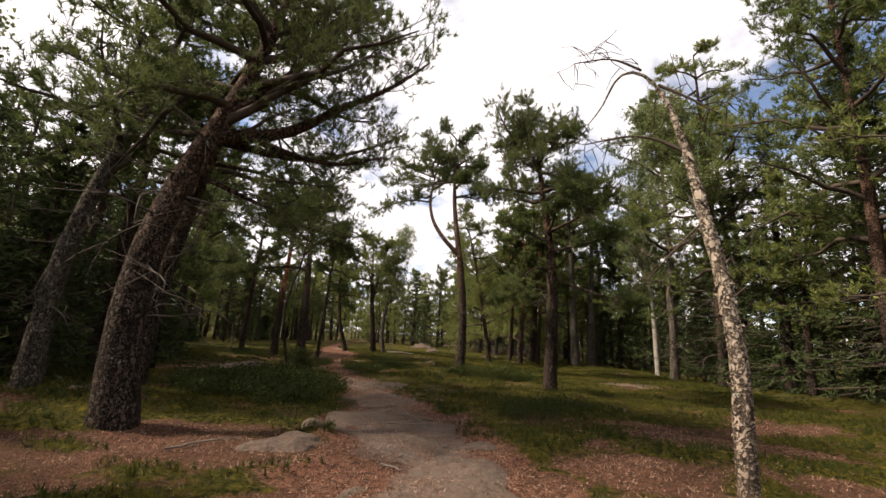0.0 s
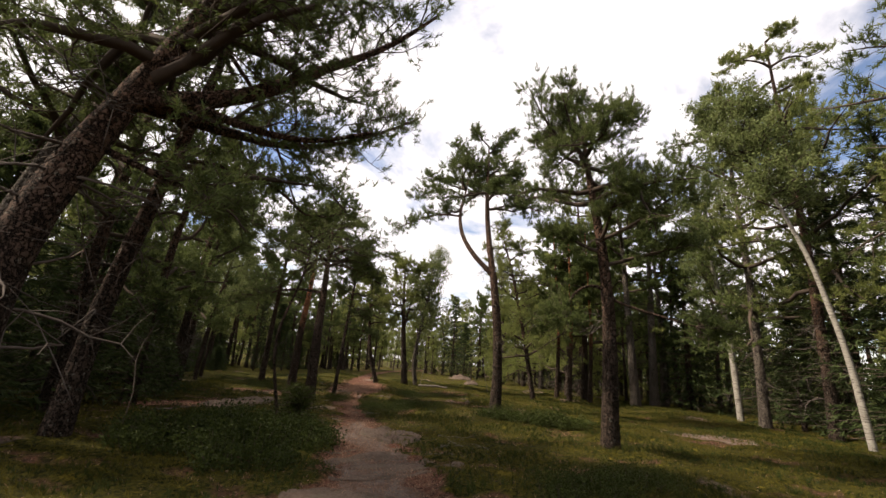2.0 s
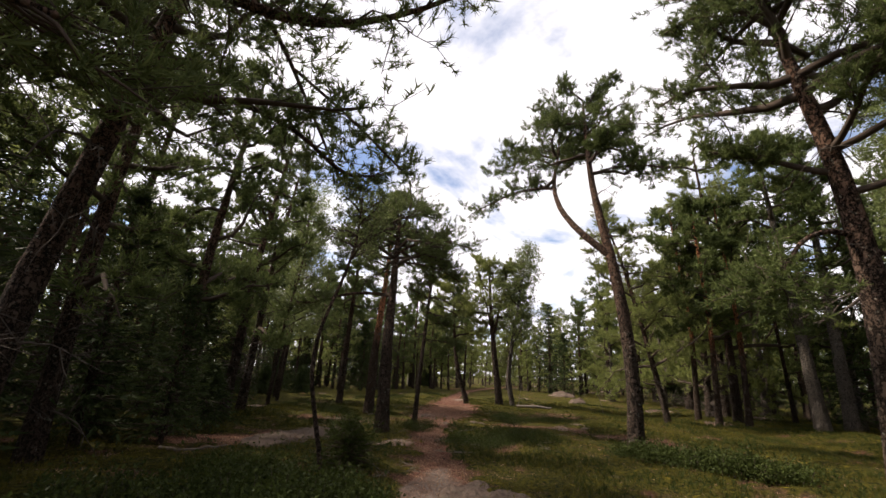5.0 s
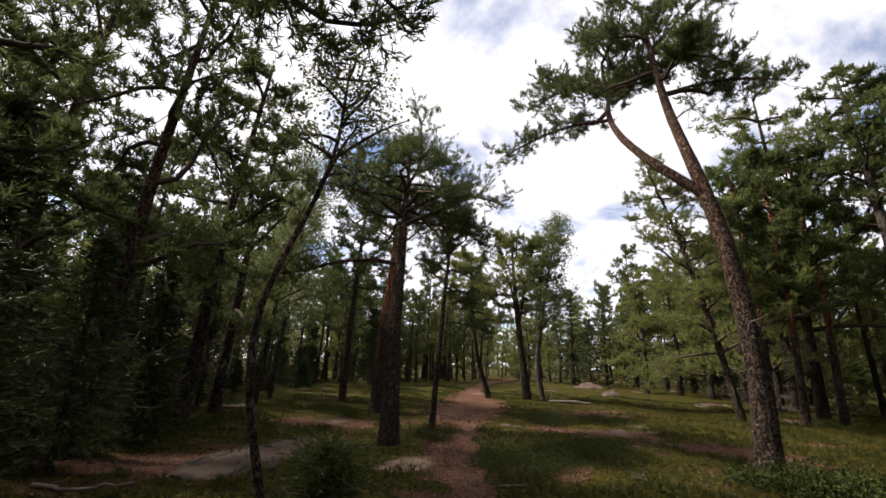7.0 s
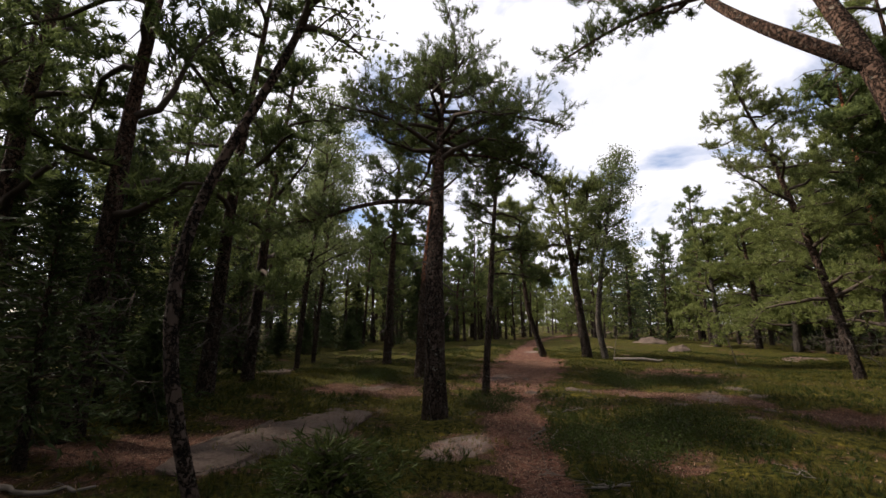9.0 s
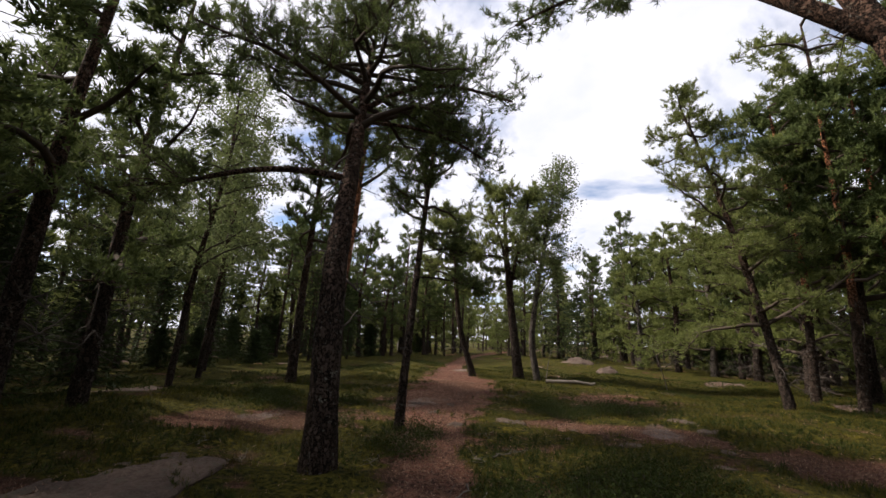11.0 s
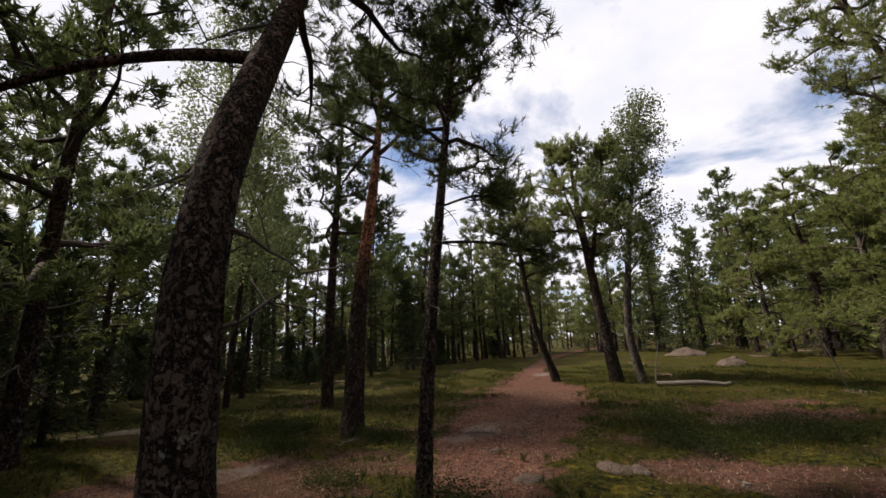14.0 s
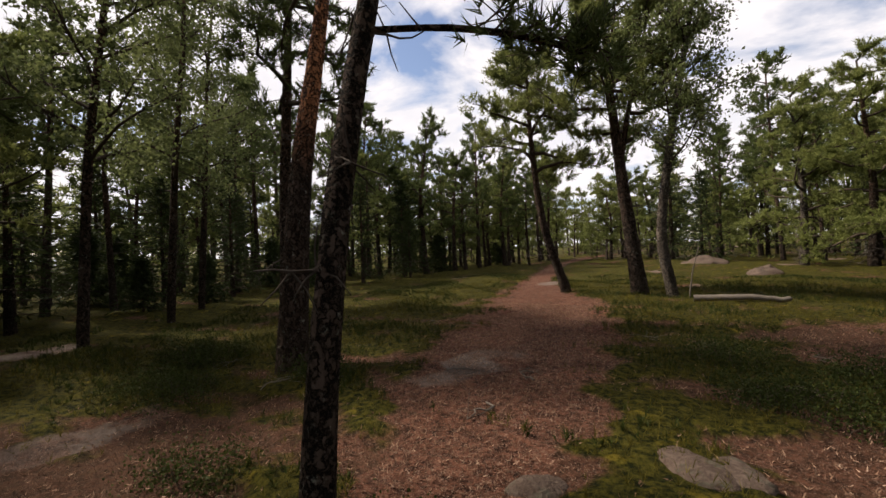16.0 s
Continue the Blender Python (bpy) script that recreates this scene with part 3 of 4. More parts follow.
pine("pine_tree", ground_at(-9.3, 9.4), "dark pine with dead lower branches", [(0, 0, 0), (0.1, 0, 4.0), (0.5, 0.2, 9.5)], 0.17, 2.6, 2.6, 14, dead=12, limbs=13, full=(9, 6, 3, 9, 0.15, 0.027))


def dead_trunk():
    """The bare trunk with a hooked top."""
    rng = np.random.RandomState(15)
    tree = thing("dead_tree", ground_at(1.6, 2.85), "dead tree with flaking bark and a hooked bare top", "dead tree")
    line = resample([(0, 0, -1.5), (0.02, 0, 0.0), (0.03, 0, 1.23), (-0.04, 0.04, 2.1), (-0.17, 0.1, 2.92), (-0.27, 0.15, 3.67), (-0.45, 0.22, 4.5), (-0.59, 0.28, 4.87), (-0.78, 0.34, 5.13), (-0.99, 0.41, 5.18), (-1.14, 0.45, 4.94), (-1.21, 0.47, 4.64), (-1.44, 0.52, 4.37)], 44) * 0.555 + np.array([0, 0, 0.64])
    b = Builder()
    radii = np.interp(np.linspace(0, 1, 44), (0, 0.15, 0.5, 0.68, 0.8, 1), (0.075, 0.06, 0.045, 0.028, 0.014, 0.005))
    b.tube(line, radii, 12, rng, 0.10)
    part("trunk", b.mesh("trunk", BARK_FLAKY), tree)
    for pts, r in (([(-0.31, 0.16, 3.79), (-0.59, 0.27, 4.04), (-0.88, 0.37, 4.15), (-1.48, 0.53, 4.07)], 0.026), ([(-0.56, 0.26, 4.82), (-0.26, 0.14, 4.57), (0.03, 0.0, 4.25)], 0.022), ([(-0.75, 0.33, 5.1), (-1.1, 0.45, 5.4), (-1.6, 0.6, 5.42)], 0.016), ([(-0.15, 0.08, 2.9), (-0.5, 0.25, 2.5), (-0.8, 0.4, 2.1)], 0.014), ([(0.02, 0, 1.5), (0.25, 0, 1.7)], 0.016), ([(0.0, 0, 1.9), (0.12, -0.1, 2.05)], 0.014)):
        s = resample(pts, 9) * 0.555 + np.array([0, 0, 0.64])
        w = Builder()
        w.tube(s, np.linspace(r * 0.6, 0.004, 9), 6, rng, 0.1)
        for _ in range(12 if len(pts) > 2 else 1):
            j = rng.randint(3, 9)
            t = bend_line(rng, s[j], rng.normal(0, 1, 3) + np.array([-0.4, 0, 0.1]), rng.uniform(0.1, 0.35), 4, 0.05, 0.25)
            w.tube(t, (0.004, 0.003, 0.0025, 0.002), 3)
            w.tube(bend_line(rng, t[2], rng.normal(0, 1, 3), 0.2, 3, 0.05, 0.2), (0.004, 0.003, 0.002), 3)
        part("dead_branch", w.mesh("dead_branch", TWIG), tree)
    f = Builder()
    for _ in range(260):
        i = rng.randint(1, 30)
        a = rng.uniform(0, 6.28)
        out = np.array([math.cos(a), math.sin(a), 0.0])
        p = line[i] + (line[i + 1] - line[i]) * rng.uniform(0, 1) + out * radii[i] * 1.0
        f.tufts([p], [out * 0.5 + np.array([0, 0, rng.uniform(-1, 1)])], 0.03, 2, 0.026, rng, 0.4)
    part("loose_bark", f.mesh("loose_bark", BARK_FLAKY, False), tree, "curling flakes of pale bark", kind="stuff")


dead_trunk()

# the pine by the bend, with a bushy flat crown
pine("pine_tree", ground_at(1.81, 12.65), "pine with a straight dark trunk, dead snags and bushy crown", [(0, 0, 0), (0.02, -0.15, 1.0), (0.02, -0.3, 1.93), (0.0, -0.42, 2.86), (-0.06, -0.5, 3.8), (-0.17, -0.55, 4.74), (-0.32, -0.56, 5.67), (-0.43, -0.55, 6.61), (-0.5, -0.54, 7.55)], 0.19, 5.2, 2.8, 21, limbs=21,
     own=[([(-0.03, -0.46, 3.35), (-0.35, -0.6, 3.45), (-0.7, -0.75, 3.3), (-0.95, -0.85, 2.9)], 0.04, 1.2), ([(-0.02, -0.45, 3.2), (0.5, -0.6, 2.95), (1.1, -0.75, 2.75), (1.6, -0.8, 2.6)], 0.035, 1.2)], dead=7, full=(11, 7, 3, 16, 0.115, 0.014), flat=0.25, tiers=[(4.3, 3.0, 1.5, 0.2), (4.0, 0.0, 2.2, 0.25), (4.6, -0.6, 2.2, 0.3), (4.4, 5.0, 1.8, 0.3)])

# the forked pine in the open
pine("forked_pine", ground_at(-1.03, 16.62), "forked pine with one bowed stem and open tiers of needles", [(0, 0, 0), (0.06, -0.08, 1.39), (-0.01, -0.06, 2.74), (-0.16, 0.08, 4.08), (-0.4, 0.4, 5.42), (-0.62, 0.86, 6.77), (-0.73, 1.33, 8.11), (-0.8, 1.78, 9.46), (-0.86, 2.2, 10.8)], 0.175, 7.4, 2.4, 22, limbs=21,
     stems=[([(-0.25, 0.2, 4.6), (-1.0, 0.2, 5.3), (-1.5, 0.55, 6.1), (-1.73, 1.1, 6.8), (-1.86, 1.6, 7.45), (-1.86, 2.1, 8.14), (-1.84, 2.6, 8.82), (-1.8, 3.1, 10.2)], 0.10)], dead=3, full=(11, 7, 3, 15, 0.125, 0.016), flat=0.3,
     own=[([(-1.85, 1.5, 7.3), (-2.7, 1.6, 7.45), (-3.5, 1.3, 7.1), (-4.3, 1.0, 6.6)], 0.045), ([(-1.87, 2.35, 8.5), (-2.5, 2.0, 8.8), (-3.2, 1.7, 8.5), (-3.8, 1.4, 8.0)], 0.04), ([(-0.68, 1.07, 7.4), (0.1, 1.4, 7.7), (0.9, 1.4, 7.6), (1.6, 1.5, 7.4)], 0.04)], tiers=[(7.9, -0.9, 1.5, 0.1), (9.0, 3.5, 1.9, 0.3), (9.2, 0.2, 1.6, 0.3)])

# the tall pine left of the track
pine("pine_tree", ground_at(-7.17, 15.89), "tall pine leaning slightly, rough dark bark, crown spread wide", [(0, 0, 0), (0.03, -0.05, 0.92), (0.01, -0.06, 1.79), (-0.07, 0.08, 2.66), (-0.24, 0.4, 3.52), (-0.44, 0.77, 4.39), (-0.65, 1.13, 5.26), (-0.85, 1.48, 6.13), (-1.03, 1.85, 7.0), (-1.1, 2.0, 7.4)], 0.19, 4.7, 2.4, 23, limbs=27,
     own=[([(-0.28, 0.47, 3.72), (-0.85, 0.05, 3.8), (-1.5, -0.45, 3.65), (-2.0, -0.85, 3.35), (-2.6, -1.2, 3.3)], 0.055, 0.6), ([(-0.65, 1.13, 5.25), (0.0, 1.45, 5.75), (0.8, 1.75, 5.8), (1.7, 2.1, 5.5)], 0.05), ([(-0.57, 1.0, 4.95), (0.1, 1.35, 4.95), (0.8, 1.65, 4.75), (1.3, 1.9, 4.4)], 0.035, 0.6)], dead=5, full=(11, 7, 3, 16, 0.105, 0.011), flat=0.35)
# the slender pine beside the track
pine("slender_pine", ground_at(-7.44, 18.25), "slender young pine with a thin straight trunk and drooping twigs", [(0, 0, 0), (0.02, 0.07, 0.86), (0.01, 0.2, 1.66), (-0.05, 0.44, 2.47), (-0.11, 0.7, 3.27), (-0.16, 0.92, 4.08), (-0.17, 1.11, 4.89), (-0.18, 1.27, 5.69), (-0.18, 1.42, 6.5)], 0.08, 3.6, 1.2, 24, limbs=22, dead=6, own=[([(-0.06, 0.5, 2.65), (0.35, 0.75, 2.64), (0.75, 1.0, 2.55), (1.05, 1.2, 2.42)], 0.018, 0.5), ([(-0.1, 0.66, 3.15), (0.3, 0.8, 3.25), (0.7, 1.1, 3.2)], 0.014, 0.4)], full=(7, 6, 3, 12, 0.10, 0.012))
# the pine with orange bark
pine("orange_barked_pine", ground_at(-10.58, 20.35), "pine with orange flaking bark on its upper trunk", [(0, 0, 0), (-0.05, 0.12, 1.09), (-0.12, 0.27, 2.14), (-0.19, 0.48, 3.18), (-0.26, 0.74, 4.22), (-0.34, 1.0, 5.27), (-0.42, 1.19, 6.31), (-0.47, 1.38, 7.36), (-0.51, 1.56, 8.6)], 0.195, 5.8, 2.2, 25, limbs=18, bark=BARK_RED, dead=5, full=(10, 7, 3, 15, 0.115, 0.013), flat=0.35)
pine("pine_tree", ground_at(-13.5, 22.3), "dark pine at the edge of the wood", [(0, 0, 0), (0.1, 0, 3), (0.2, 0.3, 8.8)], 0.15, 4.2, 2.2, 26, dead=6, limbs=13, full=(9, 6, 3, 9, 0.15, 0.027))
for k, (x, y, h) in enumerate(((-10.6, 12.3, 9.5), (-11.6, 14.6, 9.0), (-13.0, 16.4, 8.5), (-12.8, 11.6, 10.0))):
    pine("dark_pine", ground_at(x, y), "dark pine of the thick wood, dead branches below", [(0, 0, 0), (0.2, 0.1, h * 0.5), (0.7, 0.3, h)], 0.15, h * 0.28, 2.6, 300 + k, limbs=13, dead=10, twiggy=False, full=(9, 6, 3, 8, 0.16, 0.034), flat=0.15, group="dark pines of the thick wood")
# the small crooked tree by the flat rock
birch("young_birch", ground_at(-5.34, 11.31), "young crooked birch leaning over the track", [(0, 0, 0), (-0.04, -0.19, 0.69), (-0.14, -0.34, 1.34), (-0.19, -0.29, 1.98), (-0.14, -0.05, 2.62), (-0.09, 0.21, 3.27), (-0.1, 0.41, 3.91), (-0.18, 0.53, 4.56), (-0.26, 0.64, 5.2)], 0.038, 3.3, 1.0, 27, limbs=13, full=(4, 3, 3, 5, 0.05), bark=BARK)
for k, (x, y, h) in enumerate(((-14.8, 19.3, 9.2), (-16.2, 21.2, 9.6), (-17.8, 22.6, 9.0))):
    birch("birch_tree", ground_at(x, y), "birch with fine hanging twigs at the edge of the dark wood", [(0, 0, 0), (0.2, 0.1, h * 0.35), (0.5 - 0.3 * k, 0.4, h * 0.7), (0.3, 0.5, h)], 0.09, h * 0.3, 2.2, 440 + k, limbs=22, full=(7, 5, 3, 5, 0.085), bark=BARK, group="birches at the edge of the dark wood", twiggy=False)
# the group by the far bend
pine("leaning_pine", ground_at(-10.17, 30.0), "crooked pine leaning at its foot", [(0, 0, 0), (-0.3, -0.14, 0.97), (-0.56, -0.26, 1.89), (-0.7, -0.33, 2.81), (-0.78, -0.36, 3.73), (-0.85, -0.39, 4.64), (-0.89, -0.41, 5.56), (-0.92, -0.41, 7.4)], 0.15, 3.6, 2.5, 31, limbs=18, full=(9, 6, 3, 10, 0.17, 0.028), needles=NEEDLES_SUNLIT)
pine("pine_tree", ground_at(-7.9, 29.0), "broad pale green pine with a dark forked trunk", [(0, 0, 0), (-0.11, -0.03, 1.08), (-0.23, -0.06, 2.11), (-0.34, -0.08, 3.14), (-0.43, -0.09, 4.17), (-0.52, -0.09, 5.21), (-0.64, -0.08, 7.27), (-0.67, -0.06, 8.3)], 0.20, 3.8, 2.5, 32, limbs=24, full=(9, 6, 3, 10, 0.17, 0.028), needles=NEEDLES_SUNLIT, stems=[([(-0.4, -0.1, 3.2), (-0.1, 0, 5.0), (0.4, 0.1, 7.2)], 0.08)], flat=0.2)
birch("alder_tree", ground_at(-7.1, 28.8), "pale barked crooked broad-leaved tree", [(0, 0, 0), (-0.27, -0.05, 1.4), (-0.14, -0.03, 2.6), (0.1, 0.02, 4.2), (0.5, 0, 6.4), (0.9, 0, 8.6)], 0.14, 3.2, 2.0, 33, limbs=20, full=(7, 5, 3, 6, 0.085), bark=BARK_GREY, category="broad-leaved tree")
# the right-hand edge
birch("leaning_birch", ground_at(9.5, 17.4), "birch with a pale trunk leaning out of the dark wood", [(0, 0, 0), (-0.15, 0.08, 2.6), (-0.6, 0.33, 5.7), (-1.5, 0.8, 9.1), (-2.2, 1.2, 12.0)], 0.105, 7.5, 2.4, 34, limbs=24, full=(7, 6, 3, 6, 0.10))
for k, (x, y, h, lean) in enumerate(((5.3, 27.0, 12.5, -0.5), (6.3, 27.4, 12.0, 0.2))):
    pine("grey_pine", ground_at(x, y), "straight grey-trunked pine of a close pair", [(0, 0, 0), (lean * 0.3, 0, 4), (lean, 0, h)], 0.24, 6.0, 2.6, 40 + k, bark=BARK_GREY, limbs=20, twiggy=False, full=(9, 6, 3, 6, 0.19, 0.044), group="pair of grey pines")
birch("birch_tree", ground_at(9.3, 25.0), "tall birch with a pale trunk and hanging twigs", [(0, 0, 0), (-0.13, 0.05, 4.5), (-0.5, 0.2, 6.9), (-0.5, 0.2, 12.5)], 0.15, 4.0, 2.6, 42, limbs=28, full=(7, 6, 3, 6, 0.10))
pine("pine_tree", ground_at(0.1, 26.2), "pine leaning into the clearing with long green boughs", [(0, 0, 0), (-0.35, 0, 2.2), (-0.7, 0.05, 4.2), (-1.3, 0.1, 7.0), (-1.95, 0.1, 9.4)], 0.13, 2.0, 2.5, 43, limbs=30, dead=6, full=(9, 7, 3, 12, 0.12, 0.017), needles=NEEDLES_SUNLIT)
for k, (x, y) in enumerate(((2.0, 27.2), (3.1, 27.6), (1.4, 28.6))):
    pine("orange_barked_pine", ground_at(x, y), "thin pine with orange bark in a small stand", [(0, 0, 0), (0.15, 0, 4), (-0.1 * k, 0, 10.0)], 0.13, 3.6, 2.3, 45 + k, bark=BARK_RED, limbs=22, twiggy=False, full=(9, 5, 3, 6, 0.19, 0.044), group="stand of orange-barked pines")
for k, (x, y, h) in enumerate(((3.0, 29.2, 13.5), (9.2, 22.6, 15.0), (12.6, 23.6, 15.0), (13.2, 15.6, 15.5), (11.0, 13.0, 15.0), (12.3, 10.0, 14.0), (10.4, 20.5, 16.5), (7.6, 30.5, 12.0), (3.2, 33.5, 11.0), (5.4, 35.5, 12.0), (1.9, 36.8, 9.5), (0.6, 39.8, 9.0), (-0.9, 42.6, 9.0), (-3.0, 44.6, 8.5), (2.2, 31.4, 9.0))):
    pine("tall_pine", ground_at(x, y), "tall pine at the edge of the wood with dead lower branches", [(0, 0, 0), (0.1, 0.1, h * 0.4), (-0.3, 0, h)], 0.20, h * (0.24 if k < 7 else 0.10), 3.0 if h < 13 else 4.2, 50 + k, limbs=24, dead=14, twiggy=False, bark=BARK_GREY if k % 2 else BARK, needles=NEEDLES if k in (1, 4, 7) else NEEDLES_SUNLIT, full=(9, 6, 3, 9, 0.19, 0.034), flat=0.15, group="pines along the edge of the wood")

# ---- the wood all round: a few grown trees, repeated ----
for k, (x, y, h, r) in enumerate(((12.4, 14.6, 13.0, 3.0), (14.0, 17.2, 13.5, 3.0), (11.9, 18.6, 12.0, 2.8), (12.2, 22.0, 12.0, 2.8), (14.6, 12.4, 13.5, 3.0), (8.4, 28.6, 10.0, 2.4))):
    spruce("tall_spruce", ground_at(x, y), "tall dark spruce at the edge of the wood", h, r, 320 + k, 0.05, (9, 3, 6, 0.18, 0.045), group="spruces along the edge of the wood")
lib = []
for k in range(6):
    r = np.random.RandomState(70 + k)
    h = (10.5, 12.0, 9.0, 11.0, 7.0, 9.5)[k]
    lib.append(("pine", pine("pine_tree", (0, 0, 0), "pine in the surrounding wood", [(0, 0, 0), (r.uniform(-0.3, 0.3), r.uniform(-0.3, 0.3), h * 0.5), (r.uniform(-0.6, 0.6), r.uniform(-0.6, 0.6), h)], 0.13 + 0.01 * k, h * (0.42, 0.5, 0.3, 0.38, 0.2, 0.3)[k], 2.3, 70 + k, limbs=22, dead=6, full=(6, 5, 2, 6, 0.22, 0.06), needles=NEEDLES_SUNLIT if k in (2, 4) else NEEDLES, group="pines of the wood", fine=False, flat=0.15)))
for k in range(5):
    r = np.random.RandomState(170 + k)
    h = (10.5, 12.0, 8.0, 11.0, 6.0)[k]
    lib.append(("far", pine("pine_tree", (0, 0, 0), "pine in the far wood", [(0, 0, 0), (r.uniform(-0.3, 0.3), r.uniform(-0.3, 0.3), h * 0.5), (r.uniform(-0.6, 0.6), r.uniform(-0.6, 0.6), h)], 0.14, h * (0.28, 0.36, 0.12, 0.2, 0.05)[k], 2.6, 170 + k, limbs=22, dead=0, full=(4, 4, 1, 5, 0.40, 0.13), needles=NEEDLES_SUNLIT, group="pines of the far wood", fine=False, flat=0.1)))
for k, h in enumerate((7.0, 10.0, 3.2)):
    lib.append(("spruce", spruce("spruce_tree", (0, 0, 0), "dark spruce with branches down to the ground", h, (2.0, 2.4, 1.2)[k], 80 + k, full=(7, 2, 4, 0.19, 0.066), group="spruces of the wood")))
for k in range(2):
    lib.append(("birch", birch("birch_tree", (0, 0, 0), "birch among the pines", [(0, 0, 0), (0.2, 0.1, 4.0), (0.5 * k, -0.3, 10.0)], 0.11, 3.0, 2.1, 90 + k, limbs=18, full=(5, 4, 2, 3, 0.16), twiggy=False, group="birches of the wood")))

rng = np.random.RandomState(7)
placed = [(-4.65, 5.2), (-7.7, 6.6), (-6.6, 7.6), (-9.3, 9.4), (1.6, 2.85), (1.8, 12.75), (-0.95, 16.8), (-7.5, 15.95), (-7.6, 18.5), (-10.8, 20.5), (-13.5, 22.3), (-5.6, 11.45), (-10.2, 30), (-7.9, 29), (9.5, 17.4), (5.3, 27), (6.3, 27.4), (9.3, 25), (3.0, 29.2), (9.2, 22.6), (12.6, 23.6), (13.2, 15.6), (11.0, 13), (12.3, 10), (10.4, 20.5), (7.6, 30.5), (3.2, 33.5), (5.4, 35.5), (-10.6, 12.3), (-11.6, 14.6), (-13.0, 16.4), (-12.8, 11.6), (12.4, 14.6), (14.0, 17.2), (11.9, 18.6), (12.2, 22.0), (14.6, 12.4), (8.4, 28.6)]
first_use = set()


def plant(x, y, kind, grow):
    """One more tree of the wood, of a kind."""
    choices = [i for i, (name, _) in enumerate(lib) if name == kind]
    i = choices[rng.randint(len(choices))]
    m = Matrix.Translation(ground_at(x, y)) @ Matrix.Rotation(rng.uniform(0, 6.28), 4, "Z")
    tree = lib[i][1]
    if i in first_use:
        tree = copy_thing(tree, m)
    else:
        tree.matrix_basis = m
    first_use.add(i)
    tree.scale = (grow, grow, grow * rng.uniform(0.92, 1.08))
    placed.append((x, y))


def wood(count, area, gap, deep, kinds, shares, seed, sizes=(0.8, 1.15)):
    """Trees scattered outside the clearing, at least gap apart and no deeper in than deep."""
    pick = np.random.RandomState(seed)
    made = 0
    for _ in range(count * 40):
        if made >= count:
            break
        x, y = pick.uniform(area[0], area[1]), pick.uniform(area[2], area[3])
        inside = left_edge(y) < x < right_edge(y) and y < 50
        edge = min(abs(x - left_edge(y)), abs(x - right_edge(y))) if y < 50 else y - 50
        if inside or abs(x - track_x(y)) < 2.2 or not deep[0] <= edge <= deep[1]:
            continue
        if any((x - a) ** 2 + (y - b) ** 2 < gap * gap for a, b in placed):
            continue
        plant(x, y, kinds[int(np.searchsorted(np.cumsum(shares), pick.uniform(0, 0.999)))], pick.uniform(*sizes))
        made += 1


# added spruces that close the left edge and darken the foot of the wood
for x, y, grow in ((-9.2, 7.6, 0.8), (-10.2, 10.4, 0.75), (-10.0, 5.4, 0.8), (-11.2, 8.4, 0.9), (-9.6, 11.6, 0.45), (-10.6, 13.2, 0.5), (-10.8, 6.6, 0.6), (-12.0, 9.6, 0.6), (-12.4, 13.2, 0.6), (-11.4, 11.2, 0.55), (-13.6, 15.0, 0.55), (-14.8, 17.2, 0.5), (-9.8, 3.2, 0.8), (-8.6, 1.2, 0.8), (-14.2, 12.2, 0.65), (-15.6, 14.6, 0.65), (-16.8, 16.6, 0.6), (-18.2, 19.0, 0.55), (-18.8, 21.6, 0.45), (-19.6, 23.6, 0.5), (-20.6, 25.0, 0.5), (-20.4, 27.2, 0.5), (-22.4, 26.2, 0.6), (-21.8, 29.0, 0.55), (-20.6, 31.4, 0.5), (-21.6, 23.2, 0.65), (-23.4, 28.4, 0.7), (-20.2, 34.5, 0.5)):
    plant(x, y, "spruce", grow)
# added trees on the left, partly out of view, to shade the floor
wood(16, (-30, -8, -6, 18), 1.8, (2, 12), ("pine", "spruce"), (0.6, 0.4), 206, (0.7, 0.95))
wood(72, (-34, -8, 14.5, 50), 1.5, (0, 9), ("pine", "spruce"), (0.82, 0.18), 204, (0.65, 0.95))
wood(66, (-32, 26, -6, 50), 1.6, (0, 6), ("pine", "spruce", "birch"), (0.56, 0.36, 0.08), 201, (0.75, 1.05))
wood(50, (-34, 28, -4, 62), 1.9, (4, 14), ("pine", "spruce", "birch"), (0.75, 0.15, 0.1), 202)
wood(38, (-26, 9, 45, 66), 1.8, (0, 16), ("pine", "spruce", "birch"), (0.72, 0.2, 0.08), 205)


